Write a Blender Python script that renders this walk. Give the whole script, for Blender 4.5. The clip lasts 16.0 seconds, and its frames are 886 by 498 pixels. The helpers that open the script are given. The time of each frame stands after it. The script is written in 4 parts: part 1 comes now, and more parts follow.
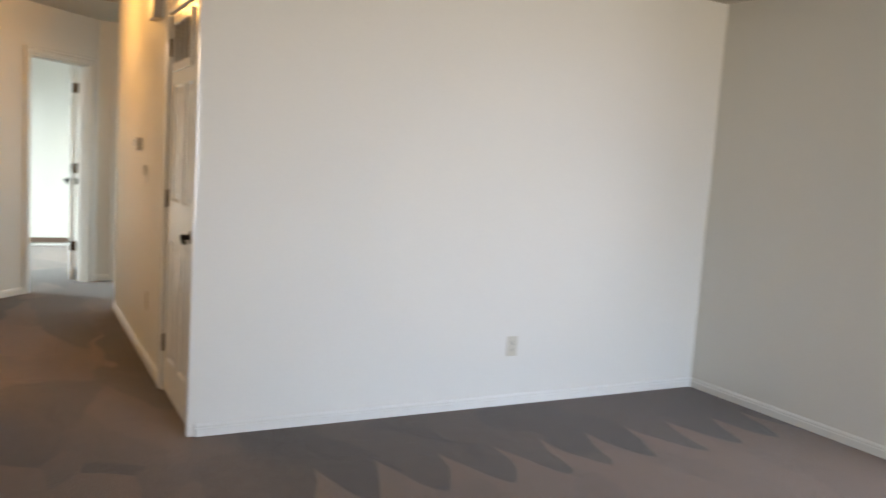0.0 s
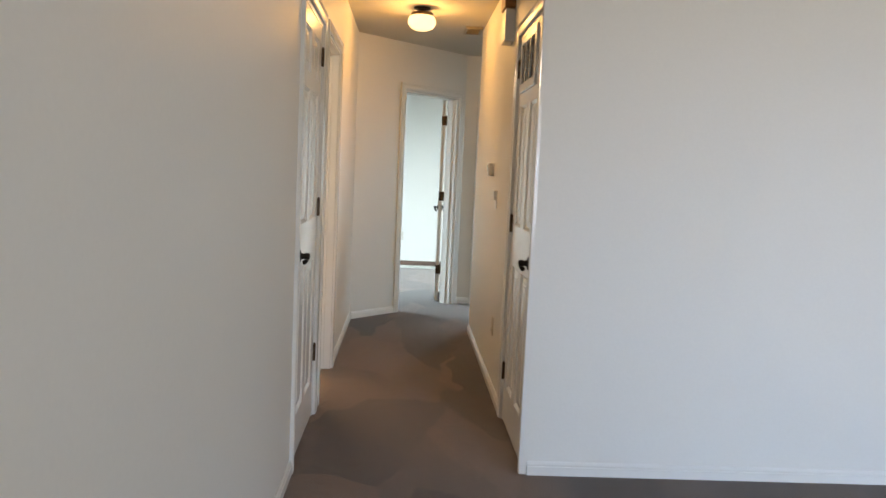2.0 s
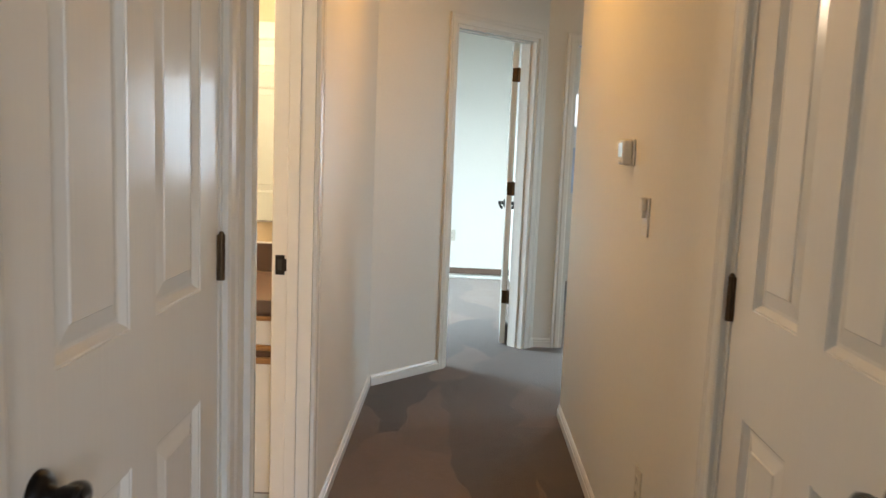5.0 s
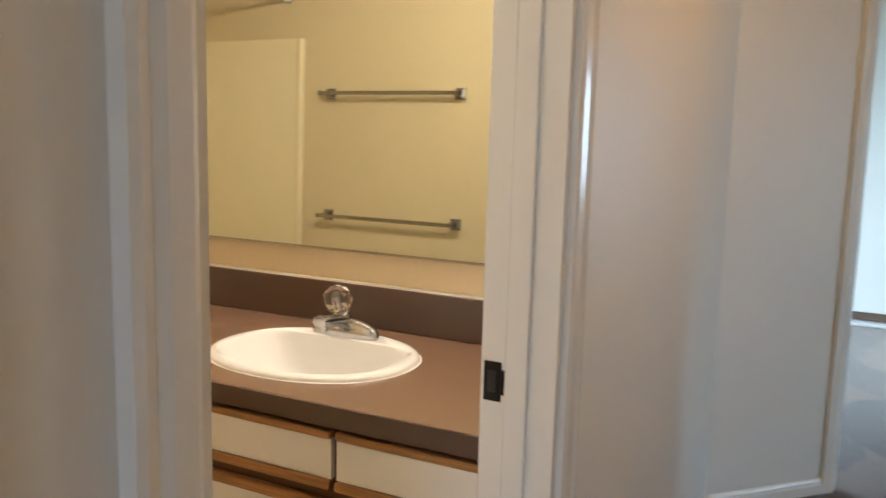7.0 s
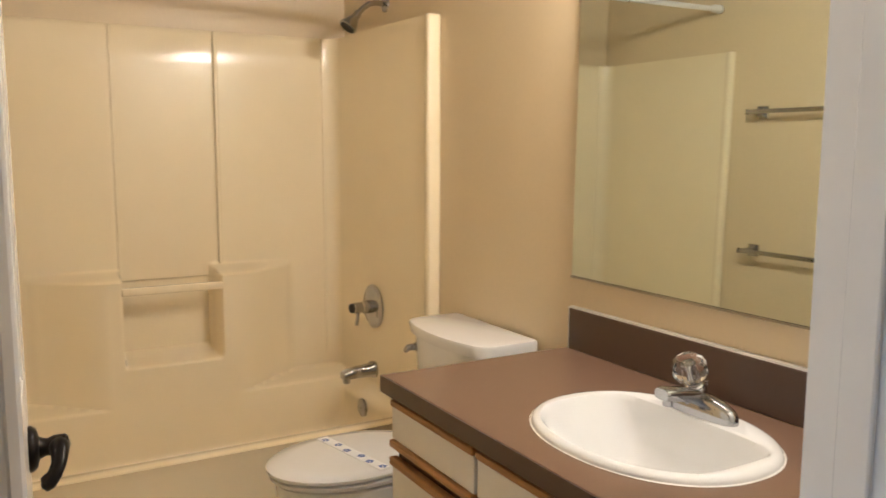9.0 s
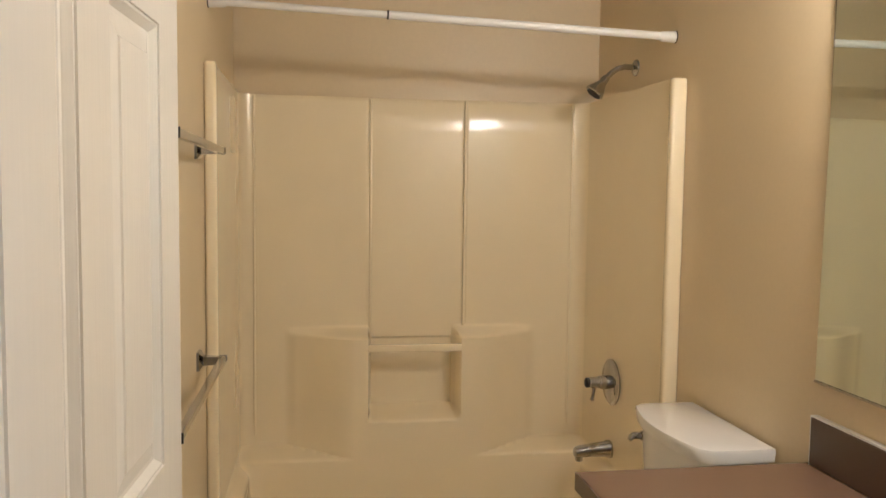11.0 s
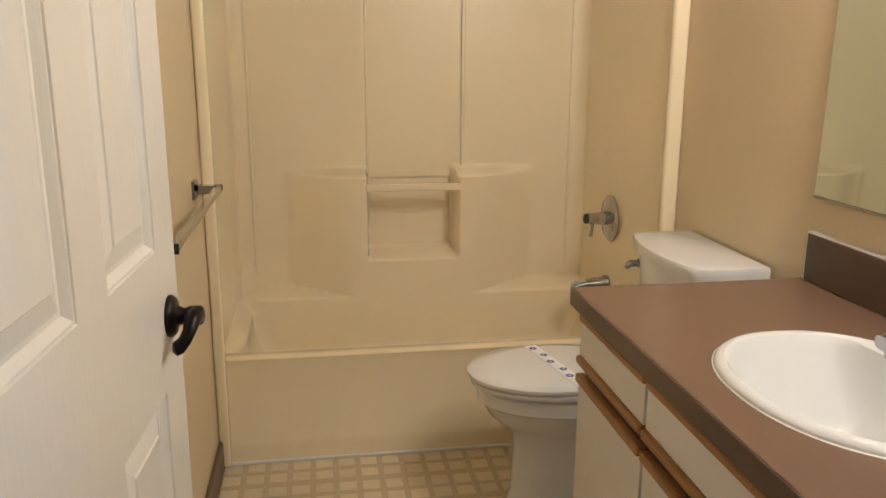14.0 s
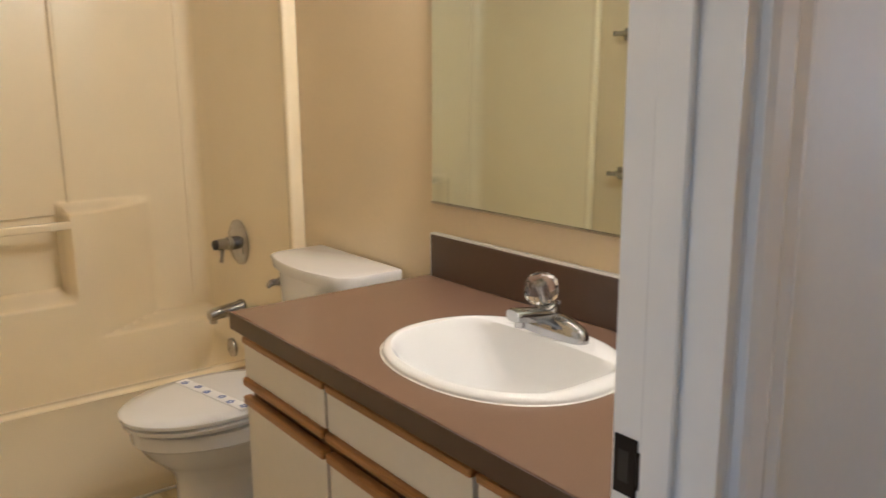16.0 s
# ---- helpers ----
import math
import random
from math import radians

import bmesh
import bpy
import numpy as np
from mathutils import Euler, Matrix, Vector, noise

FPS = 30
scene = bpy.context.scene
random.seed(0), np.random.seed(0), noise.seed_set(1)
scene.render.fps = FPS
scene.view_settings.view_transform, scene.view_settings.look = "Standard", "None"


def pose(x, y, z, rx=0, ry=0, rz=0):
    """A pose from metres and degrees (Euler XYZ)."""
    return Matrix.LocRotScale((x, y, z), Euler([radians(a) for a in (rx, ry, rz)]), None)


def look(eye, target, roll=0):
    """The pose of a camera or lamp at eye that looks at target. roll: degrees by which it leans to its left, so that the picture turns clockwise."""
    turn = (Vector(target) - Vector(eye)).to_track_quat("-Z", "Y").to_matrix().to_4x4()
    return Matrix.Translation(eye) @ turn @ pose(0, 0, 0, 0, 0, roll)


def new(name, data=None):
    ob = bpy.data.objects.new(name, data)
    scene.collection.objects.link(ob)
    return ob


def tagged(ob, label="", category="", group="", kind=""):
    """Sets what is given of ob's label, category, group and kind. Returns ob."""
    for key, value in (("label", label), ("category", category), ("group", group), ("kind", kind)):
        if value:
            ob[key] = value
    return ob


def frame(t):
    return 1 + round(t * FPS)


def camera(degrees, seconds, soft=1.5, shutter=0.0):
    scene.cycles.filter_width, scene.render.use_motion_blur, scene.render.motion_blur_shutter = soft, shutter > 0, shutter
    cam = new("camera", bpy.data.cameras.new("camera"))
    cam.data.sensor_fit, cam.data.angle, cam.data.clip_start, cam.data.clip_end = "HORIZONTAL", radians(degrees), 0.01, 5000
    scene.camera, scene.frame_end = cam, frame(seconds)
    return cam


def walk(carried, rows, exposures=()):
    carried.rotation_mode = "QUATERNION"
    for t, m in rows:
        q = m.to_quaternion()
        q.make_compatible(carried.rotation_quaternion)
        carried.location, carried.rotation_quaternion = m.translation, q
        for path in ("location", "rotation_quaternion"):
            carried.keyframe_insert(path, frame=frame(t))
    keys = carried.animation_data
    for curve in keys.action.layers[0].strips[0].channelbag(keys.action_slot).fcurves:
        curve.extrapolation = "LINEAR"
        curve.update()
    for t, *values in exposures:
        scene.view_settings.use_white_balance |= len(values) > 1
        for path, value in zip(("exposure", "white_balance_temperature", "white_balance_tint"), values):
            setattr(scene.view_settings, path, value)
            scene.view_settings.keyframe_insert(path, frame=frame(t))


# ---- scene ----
cam = camera(57.8, 16.0, shutter=0.3)
PATH = [
    (0, (0.36, 1.278, 1.371), (1.313, 3.023, 1.154), 3.8),
    (0.5, (0.429, 1.36, 1.348), (0.939, 3.28, 1.119), 4.3),
    (1, (0.454, 1.369, 1.354), (0.783, 3.329, 1.133), 3.4),
    (1.5, (0.496, 1.381, 1.353), (0.702, 3.358, 1.136), 3.3),
    (2, (0.558, 1.59, 1.334), (0.654, 3.578, 1.139), 2.6),
    (2.5, (0.616, 1.992, 1.352), (0.669, 3.982, 1.156), 2.8),
    (3, (0.682, 2.46, 1.38), (0.677, 4.454, 1.227), 3.5),
    (3.2, (0.699, 2.67, 1.393), (0.637, 4.662, 1.225), 3.3),
    (5.3, (0.55, 4.482, 1.332), (0.512, 6.464, 1.071), 2.2),
    (5.5, (0.543, 4.649, 1.314), (0.477, 6.631, 1.056), 2.2),
    (6, (0.533, 5.049, 1.331), (0.273, 7.017, 1.092), 1.7),
    (6.5, (0.488, 5.408, 1.334), (-0.038, 7.324, 1.102), 1.7),
    (6.8, (0.474, 5.543, 1.318), (-0.251, 7.391, 1.068), 1.4),
    (7, (0.477, 5.653, 1.328), (-0.415, 7.422, 1.052), 1.5),
    (7.5, (0.522, 5.789, 1.352), (-0.66, 7.377, 1.068), 1.9),
    (8, (0.518, 5.884, 1.356), (-0.854, 7.319, 1.11), 0.2),
    (8.5, (0.503, 5.978, 1.343), (-1.078, 7.181, 1.118), 0.7),
    (9, (0.497, 6.053, 1.372), (-1.221, 7.046, 1.12), 0.2),
    (9.5, (0.502, 6.176, 1.369), (-1.364, 6.852, 1.12), 1.4),
    (10, (0.492, 6.245, 1.377), (-1.439, 6.709, 1.144), 1.9),
    (10.2, (0.486, 6.259, 1.392), (-1.459, 6.66, 1.163), 1.7),
    (12.3, (0.5, 6.333, 1.509), (-1.48, 6.598, 1.399), 0.3),
    (12.5, (0.5, 6.328, 1.506), (-1.478, 6.596, 1.381), 0.4),
    (13, (0.487, 6.329, 1.453), (-1.481, 6.596, 1.225), 0.6),
    (13.5, (0.483, 6.32, 1.383), (-1.464, 6.595, 1.013), 0.5),
    (14, (0.481, 6.321, 1.336), (-1.441, 6.616, 0.867), 0.2),
    (14.5, (0.483, 6.313, 1.337), (-1.416, 6.707, 0.847), 0.1),
    (15, (0.472, 6.248, 1.34), (-1.36, 6.914, 0.891), -0.1),
    (15.5, (0.473, 6.169, 1.342), (-1.229, 7.129, 0.916), -0.4),
    (16, (0.488, 6.185, 1.335), (-1.066, 7.376, 0.925), -0.5),
]

EXPOSURES = [(0.0, 0.0, 6750, 11), (0.5, -0.06, 6600, 10), (1.5, -0.1, 6250, 10), (3.2, -0.16, 6250, 10), (5.3, -0.04, 6150, 9), (6.0, -0.16, 5950, 9), (6.5, -0.28, 5850, 9), (7.0, -0.33, 5500, 8), (8.0, -0.32, 4980, 8), (10.0, -0.67, 4920, 7), (12.3, -0.88, 4880, 7), (13.5, -0.7, 4880, 7), (15.0, -0.66, 4880, 7), (16.0, -0.58, 4800, 8)]
walk(cam, [(t, look(eye, target, roll)) for t, eye, target, roll in PATH], EXPOSURES)

# ---- plan, in metres ----
XL, XR = 0.10, 1.122          # hall's two walls
TW = 0.125                    # thickness of inner walls
YL = 5.04                     # end wall of the living room
XE, YS = 4.345, -2.6          # living room's side and back walls
H = 2.47                      # ceiling
BX0, BX1 = -2.89, XL - TW     # bathroom
BY0, BY1 = 5.96, 7.50
DX, DY = 0.688, 0.7257        # direction of the slanted wall
P0 = (XL, 8.575)              # its start
Y2 = P0[1] + 1.46 * DY        # wall of the second bedroom
X2 = P0[0] + 1.46 * DX
YF = 12.47                    # far wall of the bedrooms

# ---- world and light ----
world = bpy.data.worlds.new("sky")
scene.world = world
world.use_nodes = True
wn = world.node_tree.nodes
sky = wn.new("ShaderNodeTexSky")
sky.sky_type, sky.sun_disc = "NISHITA", False
sky.dust_density, sky.air_density = 0.4, 1.0
sky.sun_elevation, sky.sun_rotation = radians(62), radians(297)
world.node_tree.links.new(sky.outputs[0], wn["Background"].inputs[0])
wn["Background"].inputs[1].default_value = 0.15


def area_light(name, m, sx, sy, watts, color, spread=180):
    data = bpy.data.lights.new(name, "AREA")
    data.shape, data.size, data.size_y, data.energy, data.color = "RECTANGLE", sx, sy, watts, color
    data.spread = radians(spread)
    ob = new(name, data)
    ob.matrix_world = m
    return ob


def bulb(name, at, watts, color, radius):
    data = bpy.data.lights.new(name, "POINT")
    data.energy, data.color, data.shadow_soft_size = watts, color, radius
    ob = new(name, data)
    ob.location = at
    return ob


sun_data = bpy.data.lights.new("sun", "SUN")
sun_data.energy, sun_data.angle, sun_data.color = 3.0, radians(0.5), (1.0, 0.95, 0.86)
sun = new("sun", sun_data)
sun.matrix_world = look((0, 0, 10), (4.0, -2.0, 1.5))

DAY = (0.72, 0.88, 0.98)
DAY_LIVING = (0.85, 0.89, 1.0)
WARM = (1.0, 0.49, 0.12)
# daylight fill added at an unseen side window, to brighten the west wall
area_light("living_side_fill", look((XE - 0.05, 3.05, 1.25), (0.1, 2.6, 0.9)), 1.7, 1.7, 19, DAY_LIVING)
# added lamps at an unseen back window: soft day, blue sky coming in downwards, warm light off the ground going up
area_light("living_back_fill", look((3.1, YS + 0.05, 1.25), (2.9, 5, 0.85)), 1.7, 1.6, 73, (1.0, 0.93, 0.88))
area_light("living_back_sky_fill", look((3.15, YS + 0.06, 1.25), (3.0, 3.4, -0.75)), 1.7, 1.6, 36, (0.43, 0.65, 1.0), 58)
area_light("living_back_ground_fill", look((3.15, YS + 0.07, 1.25), (2.8, 3.4, 3.0)), 1.7, 1.6, 12, (1.0, 0.80, 0.50), 65)
area_light("side_hall_window_light", look((3.57, 8.9, 1.45), (0.4, 8.7, 0.15)), 0.75, 1.0, 7, DAY, 100)
area_light("bedroom_one_window_light", look((-2.35, 11.0, 1.4), (0.1, 11.1, 0.0)), 1.5, 1.2, 130, DAY, 105)
area_light("bedroom_two_window_light", look((3.1, YF + 0.02, 1.4), (2.6, 9, 0.6)), 1.2, 1.05, 45, DAY)
LAMP = (0.617, 7.4)
bulb("hall_bulb", (*LAMP, 2.362), 18, WARM, 0.05)
for bx in (-0.95, -0.68, -0.41):
    bulb("vanity_bulb", (bx, 7.385, 2.12), 30.0, (1.0, 0.735, 0.49), 0.045)


# ---- materials ----
def nodes_of(name):
    m = bpy.data.materials.new(name)
    m.use_nodes = True
    t = m.node_tree
    return m, t, t.nodes["Principled BSDF"]


def surface(name, color, rough=0.5, metal=0.0, grain=40.0, vary=0.05, bump=0.1, stain=1.5, dist=0.002, coat=0.0, detail=3.0, random_piece=0.0, stretch=1.0):
    """A painted, moulded or metal surface with variation at two scales and fine relief."""
    m, t, b = nodes_of(name)
    N, Lk = t.nodes.new, t.links.new
    n1, n2 = N("ShaderNodeTexNoise"), N("ShaderNodeTexNoise")
    n1.inputs["Scale"].default_value, n1.inputs["Detail"].default_value = grain, detail
    n2.inputs["Scale"].default_value, n2.inputs["Detail"].default_value = stain, 3
    geo = N("ShaderNodeNewGeometry")
    long = N("ShaderNodeMapping")
    long.inputs["Scale"].default_value = (1, 1, stretch)
    Lk(geo.outputs["Position"], long.inputs["Vector"])
    Lk(long.outputs[0], n1.inputs["Vector"])
    Lk(geo.outputs["Position"], n2.inputs["Vector"])
    add = N("ShaderNodeMath")
    add.operation = "ADD"
    Lk(n1.outputs["Fac"], add.inputs[0])
    Lk(n2.outputs["Fac"], add.inputs[1])
    ramp = N("ShaderNodeMapRange")
    ramp.inputs["From Min"].default_value, ramp.inputs["From Max"].default_value = 0.6, 1.4
    ramp.inputs["To Min"].default_value, ramp.inputs["To Max"].default_value = 1 - vary, 1 + vary
    Lk(add.outputs[0], ramp.inputs["Value"])
    mul = N("ShaderNodeVectorMath")
    mul.operation = "SCALE"
    mul.inputs[0].default_value = color
    if random_piece:
        info, mr, mm = N("ShaderNodeObjectInfo"), N("ShaderNodeMapRange"), N("ShaderNodeMath")
        mr.inputs["To Min"].default_value, mr.inputs["To Max"].default_value = 1 - random_piece, 1 + random_piece
        Lk(info.outputs["Random"], mr.inputs["Value"])
        mm.operation = "MULTIPLY"
        Lk(mr.outputs[0], mm.inputs[0])
        Lk(ramp.outputs[0], mm.inputs[1])
        Lk(mm.outputs[0], mul.inputs["Scale"])
    else:
        Lk(ramp.outputs[0], mul.inputs["Scale"])
    Lk(mul.outputs[0], b.inputs["Base Color"])
    rr = N("ShaderNodeMapRange")
    rr.inputs["To Min"].default_value, rr.inputs["To Max"].default_value = max(0.02, rough - 0.07), min(1, rough + 0.07)
    Lk(n2.outputs["Fac"], rr.inputs["Value"])
    Lk(rr.outputs[0], b.inputs["Roughness"])
    b.inputs["Metallic"].default_value = metal
    if coat:
        b.inputs["Coat Weight"].default_value, b.inputs["Coat Roughness"].default_value = coat, 0.08
    if bump:
        bp = N("ShaderNodeBump")
        bp.inputs["Strength"].default_value, bp.inputs["Distance"].default_value = bump, dist
        Lk(n1.outputs["Fac"], bp.inputs["Height"])
        Lk(bp.outputs[0], b.inputs["Normal"])
    return m


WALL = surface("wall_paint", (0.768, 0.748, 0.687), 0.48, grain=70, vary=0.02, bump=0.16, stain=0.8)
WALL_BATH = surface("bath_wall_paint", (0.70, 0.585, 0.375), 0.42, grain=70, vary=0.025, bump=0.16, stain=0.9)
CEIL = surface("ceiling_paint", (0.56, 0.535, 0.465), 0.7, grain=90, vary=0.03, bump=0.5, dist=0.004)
TRIM = surface("trim_paint", (0.80, 0.785, 0.735), 0.22, grain=30, vary=0.02, bump=0.05)
DOOR = surface("door_paint", (0.80, 0.78, 0.725), 0.20, grain=160, vary=0.02, bump=0.14, stretch=0.05)
BRASS = surface("aged_brass", (0.075, 0.048, 0.024), 0.40, 0.8, grain=60, vary=0.2)
BRONZE = surface("oil_rubbed_bronze", (0.012, 0.010, 0.009), 0.30, 0.6, grain=60, vary=0.2, bump=0.03)
CHROME = surface("chrome", (0.45, 0.45, 0.46), 0.12, 1.0, grain=20, vary=0.03, bump=0.0)
PLASTIC = surface("ivory_plastic", (0.62, 0.58, 0.48), 0.35, grain=30, vary=0.03, bump=0.02)
WHITE_PLASTIC = surface("white_plastic", (0.78, 0.77, 0.74), 0.35, grain=30, vary=0.03, bump=0.02)
LCD = surface("display_glass", (0.62, 0.70, 0.74), 0.08, grain=30, vary=0.02, bump=0.0, coat=0.5)
# own colour of the ceiling vent; shade colour for the white grille slats
TAN_AND_SHADE = surface("tan_paint_and_shade", (0.34, 0.29, 0.21), 0.4, grain=40, vary=0.06, bump=0.03)
DARK = surface("dark_slot", (0.02, 0.018, 0.016), 0.6, grain=30, vary=0.1, bump=0.0)
GLAZE = surface("white_porcelain", (0.79, 0.79, 0.785), 0.08, grain=10, vary=0.015, bump=0.0, coat=0.5)
FIBER = surface("almond_fibreglass", (0.90, 0.79, 0.545), 0.15, grain=6, vary=0.02, bump=0.03, coat=0.6)
LAMINATE = surface("brown_laminate", (0.172, 0.106, 0.068), 0.24, grain=400, vary=0.08, bump=0.02)
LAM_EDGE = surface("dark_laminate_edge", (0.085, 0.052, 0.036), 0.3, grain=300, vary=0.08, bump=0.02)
MELAMINE = surface("white_melamine", (0.76, 0.73, 0.66), 0.3, grain=50, vary=0.02, bump=0.02)
COVE = surface("brown_vinyl_base", (0.12, 0.075, 0.052), 0.45, grain=60, vary=0.08)
VINYL = surface("vinyl_ground", (0.54, 0.44, 0.27), 0.34, grain=60, vary=0.10, bump=0.1)
VTILE = surface("vinyl_square", (0.68, 0.59, 0.40), 0.30, grain=90, vary=0.10, bump=0.12, random_piece=0.06)
CAULK = surface("white_caulk", (0.78, 0.77, 0.72), 0.4, grain=60, vary=0.05)
PAPER = surface("paper_band", (0.82, 0.82, 0.82), 0.7, grain=60, vary=0.03)
BLUE = surface("blue_print", (0.03, 0.09, 0.35), 0.7, grain=60, vary=0.05)
# fence colour holds the pale blue of haze and sky-lit shade
FENCE = surface("fence_boards", (0.52, 0.60, 0.72), 0.8, grain=25, vary=0.2)
HOUSE_WALL = surface("house_paint", (0.80, 0.80, 0.78), 0.6, grain=8, vary=0.06)
ROOF = surface("pale_shingles", (0.62, 0.61, 0.59), 0.8, grain=12, vary=0.2)
BARK = surface("bark", (0.16, 0.12, 0.09), 0.9, grain=20, vary=0.3)
LEAF = surface("leaf", (0.12, 0.15, 0.09), 0.6, grain=8, vary=0.35)
GROUND = surface("yard_ground", (0.25, 0.22, 0.16), 0.9, grain=5, vary=0.3)


def wood(name, color):
    m, t, b = nodes_of(name)
    N, Lk = t.nodes.new, t.links.new
    geo, mp, nz, ramp = N("ShaderNodeNewGeometry"), N("ShaderNodeMapping"), N("ShaderNodeTexNoise"), N("ShaderNodeValToRGB")
    mp.inputs["Scale"].default_value = (6, 90, 160)
    nz.inputs["Scale"].default_value, nz.inputs["Detail"].default_value = 1.5, 6
    Lk(geo.outputs["Position"], mp.inputs["Vector"])
    Lk(mp.outputs[0], nz.inputs["Vector"])
    Lk(nz.outputs["Fac"], ramp.inputs["Fac"])
    ramp.color_ramp.elements[0].position, ramp.color_ramp.elements[1].position = 0.3, 0.7
    ramp.color_ramp.elements[0].color = (color[0] * 0.6, color[1] * 0.55, color[2] * 0.5, 1)
    ramp.color_ramp.elements[1].color = (*color, 1)
    Lk(ramp.outputs[0], b.inputs["Base Color"])
    b.inputs["Roughness"].default_value = 0.35
    return m


OAK = wood("oak", (0.42, 0.215, 0.07))
OAK_SHADED = wood("shaded_oak", (0.11, 0.050, 0.022))


def carpet():
    """Taupe cut pile, with the strokes of a vacuum cleaner laying the pile this way and that."""
    m, t, b = nodes_of("carpet_pile")
    N, Lk = t.nodes.new, t.links.new
    geo = N("ShaderNodeNewGeometry")
    warp, warpmix = N("ShaderNodeTexNoise"), N("ShaderNodeVectorMath")
    warp.inputs["Scale"].default_value = 1.3
    Lk(geo.outputs["Position"], warp.inputs["Vector"])
    sc = N("ShaderNodeVectorMath")
    sc.operation = "SCALE"
    sc.inputs["Scale"].default_value = 0.55
    Lk(warp.outputs["Color"], sc.inputs[0])
    warpmix.operation = "ADD"
    Lk(geo.outputs["Position"], warpmix.inputs[0])
    Lk(sc.outputs[0], warpmix.inputs[1])
    mp = N("ShaderNodeMapping")
    mp.inputs["Scale"].default_value, mp.inputs["Rotation"].default_value = (3.4, 1.25, 1), (0, 0, radians(-20))
    Lk(warpmix.outputs[0], mp.inputs["Vector"])
    cell = N("ShaderNodeTexVoronoi")
    cell.inputs["Scale"].default_value = 0.95
    cell.inputs["Randomness"].default_value = 1.0
    Lk(mp.outputs[0], cell.inputs["Vector"])
    patch = N("ShaderNodeSeparateColor")
    Lk(cell.outputs["Color"], patch.inputs[0])
    sep = N("ShaderNodeSeparateXYZ")
    Lk(geo.outputs["Position"], sep.inputs[0])

    def op(kind, a, c, clamp=False):
        n = N("ShaderNodeMath")
        n.operation, n.use_clamp = kind, clamp
        for i, v in enumerate((a, c)):
            if isinstance(v, (int, float)):
                n.inputs[i].default_value = v
            else:
                Lk(v, n.inputs[i])
        return n.outputs[0]

    # saw-toothed ends of the strokes along the end wall of the living room
    wob = op("MULTIPLY", warp.outputs["Fac"], 0.22)
    saw = op("POWER", op("DIVIDE", op("PINGPONG", op("ADD", sep.outputs[0], wob), 0.15), 0.15), 1.7)
    edge = op("ADD", op("MULTIPLY", saw, 0.42), op("ADD", op("MULTIPLY", wob, 0.8), 4.0))
    tooth = op("MULTIPLY", op("SUBTRACT", edge, sep.outputs[1]), 40, True)   # 1 nearer than the teeth
    inliv = op("MULTIPLY", op("SUBTRACT", sep.outputs[0], 1.25), 6, True)
    south = op("MULTIPLY", op("SUBTRACT", 5.3, sep.outputs[1]), 6, True)
    liv = op("MULTIPLY", inliv, south)
    free = patch.outputs[0]
    mix = N("ShaderNodeMix")
    Lk(liv, mix.inputs[0])
    Lk(free, mix.inputs[2])
    Lk(tooth, mix.inputs[3])
    soft = op("ADD", op("MULTIPLY", mix.outputs[0], 0.75), op("MULTIPLY", patch.outputs[1], 0.25))
    fine = N("ShaderNodeTexNoise")
    fine.inputs["Scale"].default_value, fine.inputs["Detail"].default_value = 160, 3
    Lk(geo.outputs["Position"], fine.inputs["Vector"])
    mid = N("ShaderNodeTexNoise")
    mid.inputs["Scale"].default_value, mid.inputs["Detail"].default_value = 14, 4
    Lk(geo.outputs["Position"], mid.inputs["Vector"])
    fac = op("ADD", op("MULTIPLY", soft, 0.50), op("ADD", op("MULTIPLY", fine.outputs["Fac"], 0.38), op("MULTIPLY", mid.outputs["Fac"], 0.22)))
    ramp = N("ShaderNodeValToRGB")
    ramp.color_ramp.elements[0].position, ramp.color_ramp.elements[1].position = 0.22, 0.78
    ramp.color_ramp.elements[0].color = (0.040, 0.026, 0.018, 1)
    ramp.color_ramp.elements[1].color = (0.178, 0.113, 0.072, 1)
    Lk(fac, ramp.inputs["Fac"])
    Lk(ramp.outputs[0], b.inputs["Base Color"])
    b.inputs["Roughness"].default_value = 0.95
    b.inputs["Sheen Weight"].default_value, b.inputs["Sheen Roughness"].default_value = 0.25, 0.5
    bp = N("ShaderNodeBump")
    bp.inputs["Strength"].default_value, bp.inputs["Distance"].default_value = 0.8, 0.006
    Lk(fine.outputs["Fac"], bp.inputs["Height"])
    Lk(bp.outputs[0], b.inputs["Normal"])
    return m


CARPET = carpet()


def mirror_glass():
    m, t, b = nodes_of("silvered_glass")
    b.inputs["Base Color"].default_value, b.inputs["Metallic"].default_value, b.inputs["Roughness"].default_value = (0.76, 0.84, 0.81, 1), 1.0, 0.015
    return m


def clear(name, ior, tint):
    m, t, b = nodes_of(name)
    b.inputs["Base Color"].default_value = (*tint, 1)
    b.inputs["Transmission Weight"].default_value, b.inputs["Roughness"].default_value, b.inputs["IOR"].default_value = 1.0, 0.02, ior
    return m


def glowing(name, color, strength):
    m, t, b = nodes_of(name)
    b.inputs["Base Color"].default_value = (0.85, 0.83, 0.78, 1)
    b.inputs["Emission Color"].default_value, b.inputs["Emission Strength"].default_value = (*color, 1), strength
    return m


MIRROR = mirror_glass()
GLASS = clear("window_glass", 1.02, (1, 1, 1))
ACRYLIC = clear("clear_acrylic", 1.49, (0.98, 0.97, 0.95))
HAZE = glowing("bright_haze", (0.92, 0.97, 1.0), 1.25)
GLOBE = glowing("lit_opal_glass", (1.0, 0.66, 0.28), 2.2)


